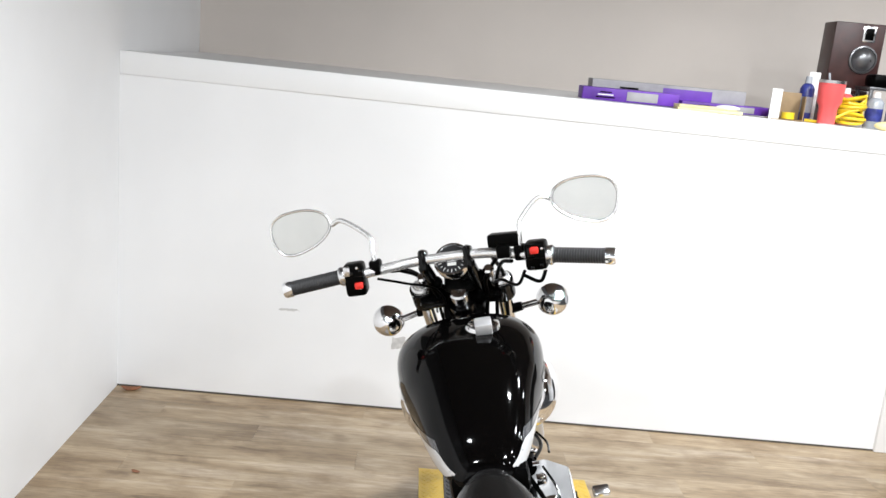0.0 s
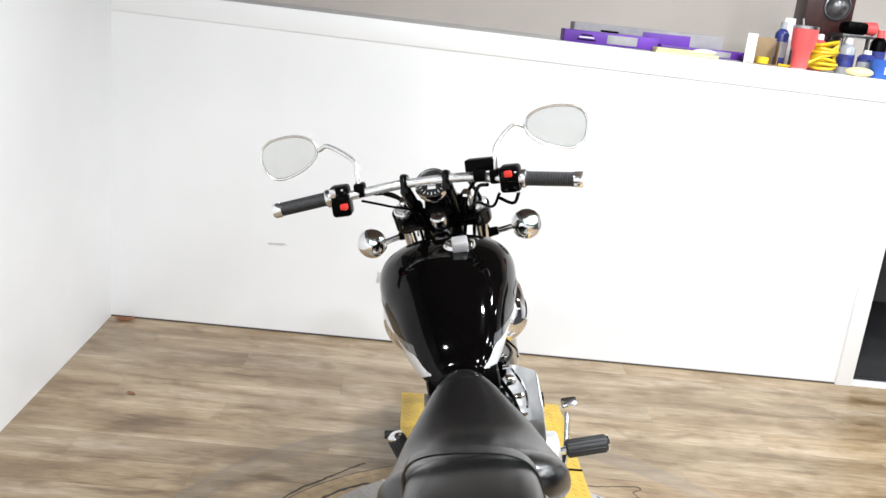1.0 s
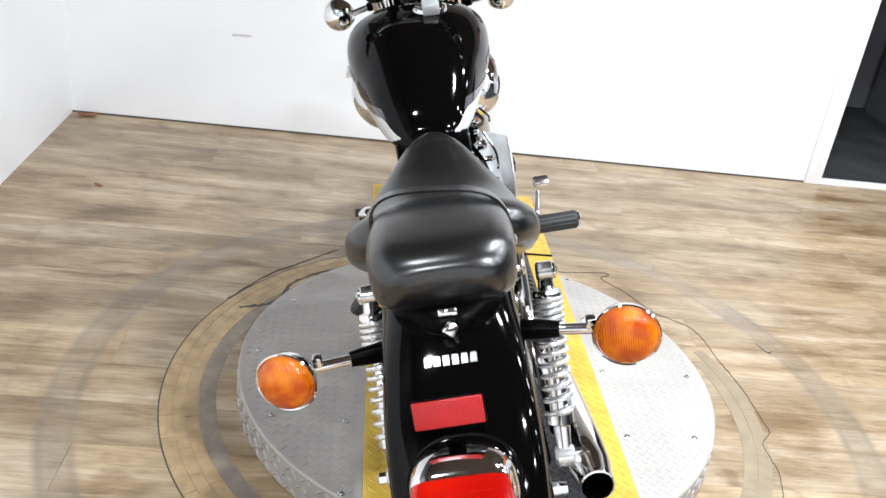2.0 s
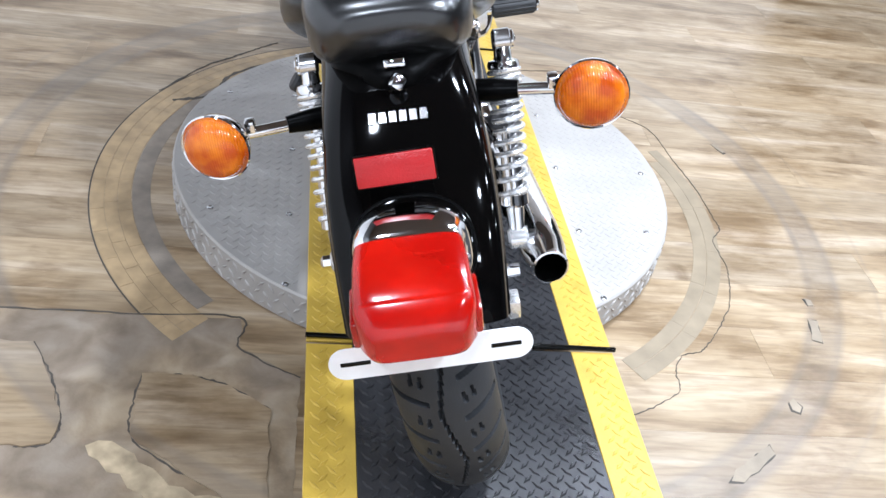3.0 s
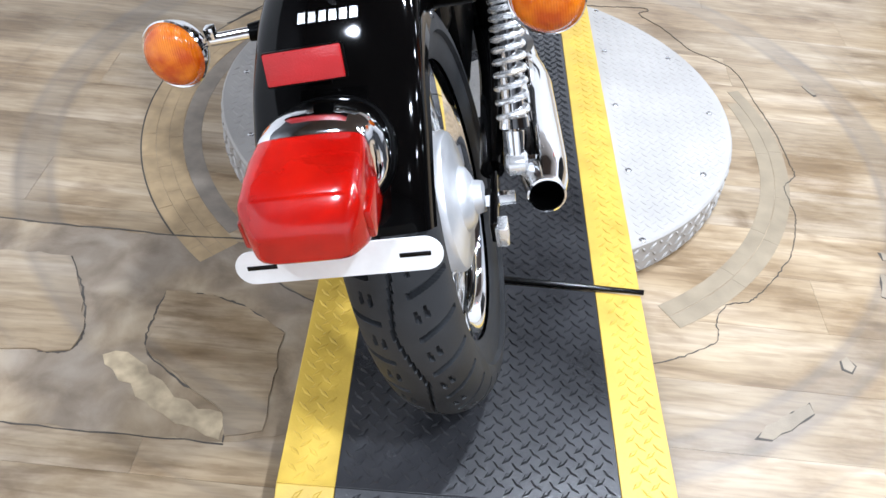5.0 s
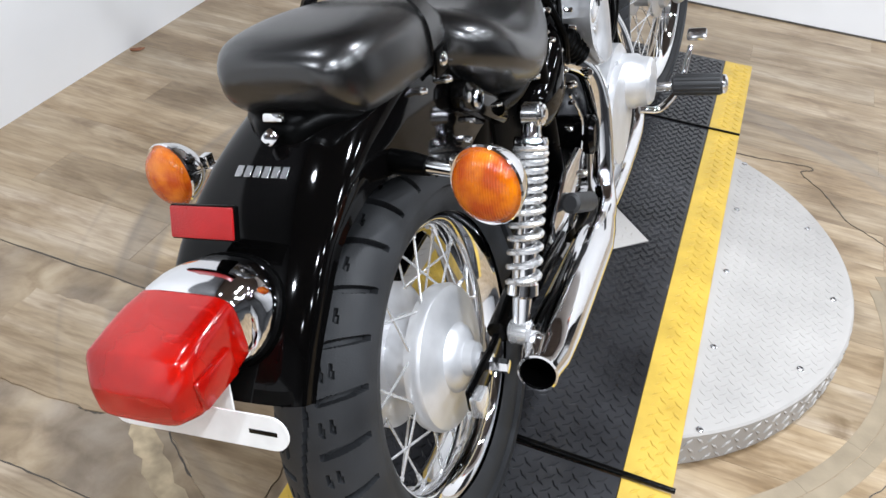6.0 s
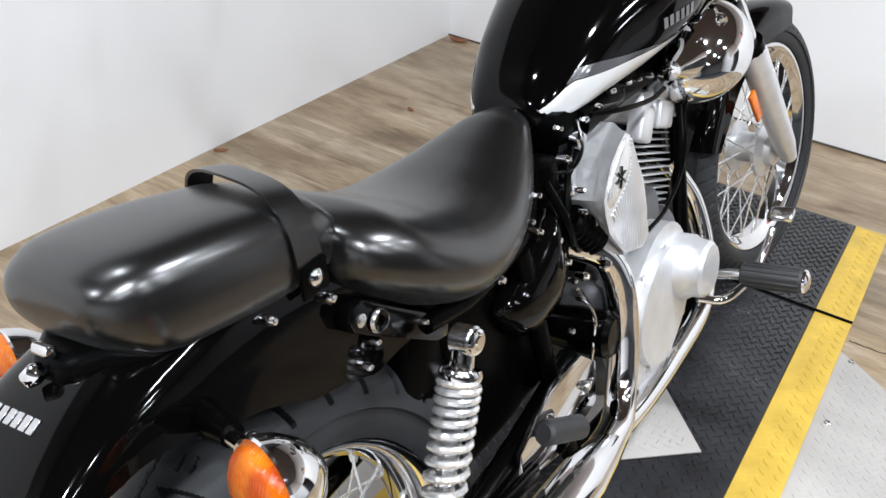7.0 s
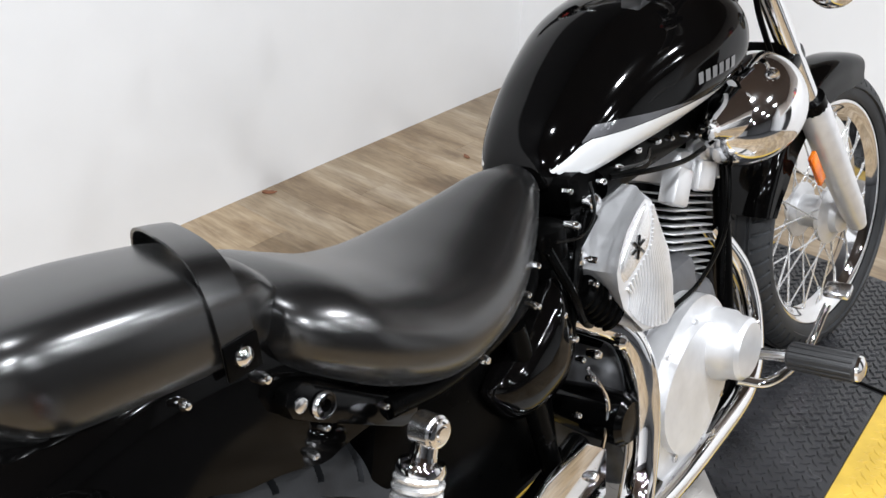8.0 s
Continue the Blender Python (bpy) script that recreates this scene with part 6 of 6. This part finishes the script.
patch("bare_floor", [(-1.45, 0.165), (-0.62, 0.150), (-0.42, 0.147), (-0.415, 0.069), (-0.30, -0.007), (-0.305, -0.30), (-0.404, -0.328), (-0.71, -0.323), (-1.45, -0.31)], 0.0002, 0.0008, BARE, "bare scraped patch of floor beside the ramp", 0.004, 3)
patch("floor_remnant", [(-0.584, -0.008), (-0.499, -0.008), (-0.424, -0.033), (-0.350, -0.085), (-0.347, -0.30), (-0.404, -0.318), (-0.417, -0.269), (-0.477, -0.230), (-0.580, -0.149)], 0.0006, 0.0042, OAK, "ragged remnant of oak flooring", 0.003, 5)
patch("floor_remnant", [(-0.785, 0.068), (-0.730, -0.03), (-0.700, -0.115), (-0.708, -0.164), (-0.744, -0.171), (-1.05, -0.175), (-1.05, 0.06)], 0.0006, 0.0042, OAK, "ragged remnant of oak flooring", 0.004, 7)
patch("floor_splinter", [(-0.648, -0.168), (-0.601, -0.160), (-0.520, -0.228), (-0.462, -0.272), (-0.415, -0.268), (-0.412, -0.318), (-0.474, -0.306), (-0.569, -0.247)], 0.0008, 0.0020, SPLINTER, "pale splintered strip of oak", 0.007, 9)
GOUGES = ([(0.595, -0.154), (0.599, -0.176), (0.514, -0.237), (0.484, -0.235), (0.507, -0.208)], [(0.852, 0.211), (0.874, 0.208), (0.852, 0.139), (0.832, 0.146)], [(0.687, -0.040), (0.706, -0.033), (0.714, -0.052), (0.700, -0.068), (0.686, -0.060)],
          [(0.874, 0.284), (0.888, 0.282), (0.889, 0.262), (0.874, 0.262)], [(0.900, 0.975), (0.921, 0.930), (0.912, 0.925), (0.889, 0.968)])
for i, pts in enumerate(GOUGES):
    cx, cy = sum(x for x, _ in pts) / len(pts), sum(y for _, y in pts) / len(pts)
    g = patch("floor_gouge", [(cx + (x - cx) * 1.10, cy + (y - cy) * 1.10) for x, y in pts], 0.0002, 0.0007, JOINT, "pale filled gouge with a dark edge in the floor", 0.003, 40 + i)
    part("filler", prism(ragged([(x + 0.001, y + 0.0015) for x, y in pts], 0.02, 0.003, 20 + i), 0.0004, 0.0012), PALE, g)


def arc_piece(r0, r1, a0, a1, low, high, n=6):
    pts = [(r1 * math.cos(a0 + (a1 - a0) * k / n), r1 * math.sin(a0 + (a1 - a0) * k / n)) for k in range(n + 1)]
    pts += [(r0 * math.cos(a1 - (a1 - a0) * k / n), r0 * math.sin(a1 - (a1 - a0) * k / n)) for k in range(n + 1)]
    return prism(pts, low, high)


ring = empty("ring_patch", pose(*DISC, 0), "ring of pale oak strips let into the floor round the turntable", "floor patch", "", "structure")
rnd = random.Random(4)
for r0, r1 in ((0.694, 0.7225), (0.7235, 0.7515), (0.7525, 0.782)):
    a = radians(101)
    while a < radians(226):
        b = min(a + rnd.uniform(0.07, 0.20), radians(227))
        part("strip", arc_piece(r0, r1, a, b - 0.0010, 0.0002, 0.0009 + rnd.uniform(0, 0.0004)), INLAY, ring)
        a = b
for r0, r1 in ((0.690, 0.7225), (0.7235, 0.757)):
    a = radians(-58)
    while a < radians(2):
        b = a + rnd.uniform(0.22, 0.45)
        part("strip", arc_piece(r0, r1, a, b - 0.0006, 0.0002, 0.0008), WORN, ring)
        a = b
part("filler_ring", arc_piece(0.652, 0.692, radians(135), radians(224), 0.0002, 0.0007, 50), CAULK, ring, "grey filler beside the strips")
part("edge_joint", arc_piece(0.783, 0.786, radians(100), radians(222), 0.0002, 0.0007, 80), JOINT, ring)


def crack(points, width, label, seed):
    line = smooth_line(points, len(points) * 8)
    rnd = random.Random(seed)
    left, right = [], []
    for i, p in enumerate(line):
        d = line[min(i + 1, len(line) - 1)] - line[max(i - 1, 0)]
        nrm = np.array([-d[1], d[0]]) / max(1e-6, math.hypot(*d))
        w = width * rnd.uniform(0.5, 1.3)
        j = nrm * rnd.uniform(-0.002, 0.002)
        left.append(tuple(p + j + nrm * w))
        right.append(tuple(p + j - nrm * w))
    tagged(link("floor_joint", prism(left + right[::-1], 0.0004, 0.0014), JOINT), label, "floor joint", "", "structure")


crack([(0.605, 1.120), (0.71, 1.03), (0.735, 0.87), (0.755, 0.72), (0.758, 0.60), (0.757, 0.544), (0.722, 0.50), (0.718, 0.449), (0.720, 0.40), (0.708, 0.352), (0.675, 0.26), (0.629, 0.190), (0.575, 0.125), (0.54, 0.096), (0.50, 0.085), (0.47, 0.04), (0.46, -0.013), (0.40, -0.055), (0.32, -0.090)], 0.0010, "ragged dark joint in the floor", 1)
crack([(0.300, 1.345), (0.36, 1.345), (0.44, 1.355), (0.505, 1.36), (0.515, 1.345), (0.486, 1.314), (0.55, 1.23), (0.605, 1.120)], 0.0016, "thin dark joint in the floor", 2)
crack([(-1.45, 0.168), (-0.9, 0.158), (-0.628, 0.152), (-0.42, 0.150), (-0.416, 0.069), (-0.30, -0.007)], 0.0018, "dark edge of the flooring", 3)
crack([(-0.584, -0.008), (-0.499, -0.008), (-0.424, -0.033), (-0.350, -0.085)], 0.002, "dark edge of the flooring", 4)
crack([(-0.584, -0.008), (-0.588, -0.08), (-0.580, -0.149), (-0.50, -0.215), (-0.417, -0.269), (-0.404, -0.328)], 0.0018, "dark edge of the flooring", 5)
crack([(-1.45, -0.318), (-0.9, -0.32), (-0.71, -0.325), (-0.404, -0.330)], 0.0012, "dark edge of the flooring", 6)
crack([(-0.785, 0.068), (-0.730, -0.03), (-0.700, -0.115), (-0.708, -0.164), (-0.76, -0.173)], 0.0022, "dark edge of the flooring", 7)
crack([(-0.40, 1.385), (-0.46, 1.33), (-0.53, 1.26), (-0.60, 1.19), (-0.70, 1.03)], 0.003, "dark joint beside the ring", 8)
crack([(-0.33, 1.27), (-0.42, 1.24), (-0.52, 1.15), (-0.565, 1.03), (-0.66, 0.985)], 0.006, "dark crack beside the turntable", 9)


def litter(x, y, size, turn, label, seed):
    rnd = random.Random(seed)
    pts = [(size * (1 + 0.4 * rnd.random()) * math.cos(a) * 1.5, size * (1 + 0.4 * rnd.random()) * math.sin(a) * 0.7) for a in (k * math.tau / 12 for k in range(12))]
    bm = prism(pts, 0.002, 0.004)
    for v in bm.verts:
        v.co.z += 6.0 * v.co.x * v.co.x + rnd.uniform(0, 0.002)
    tagged(link("dry_leaf", bm, LEAF, None, "", pose(x, y, 0.0, 0, 0, turn)), label, "leaf", "dry leaves on the floor")


litter(-1.515, 2.455, 0.022, 10, "curled brown dry leaf by the wall", 1)
litter(-1.550, 1.107, 0.012, 40, "small brown dry leaf by the wall", 2)
litter(-1.270, 1.748, 0.009, -20, "small brown dry leaf on the floor", 3)
tagged(link("wall_gap", block((WALL_END, 0.003, 0.007), 0, wall_pose(0, -0.0015, 0.0035) @ pose(WALL_END / 2, 0, 0)), JOINT), "dark gap where wall meets floor", "gap", "", "structure")
SMUDGE = surface("grey_smudge", (0.55, 0.54, 0.53), 0.7, vary=0.2, scale=40)
for along, z, w, h, sd in ((0.72, 0.405, 0.045, 0.006, 1), (1.19, 0.30, 0.035, 0.03, 2), (1.30, 0.33, 0.012, 0.02, 3)):
    pts = ragged([(-w, -h), (w, -h * 0.6), (w * 0.7, h), (-w * 0.9, h * 0.7)], 0.01, 0.003, sd)
    tagged(link("wall_smudge", prism(pts, 0.0, 0.0004), SMUDGE, None, "", wall_pose(along, -0.0006, z) @ pose(0, 0, 0, 90, 0, 0)), "faint grey scuff on the white wall", "scuff", "", "structure")
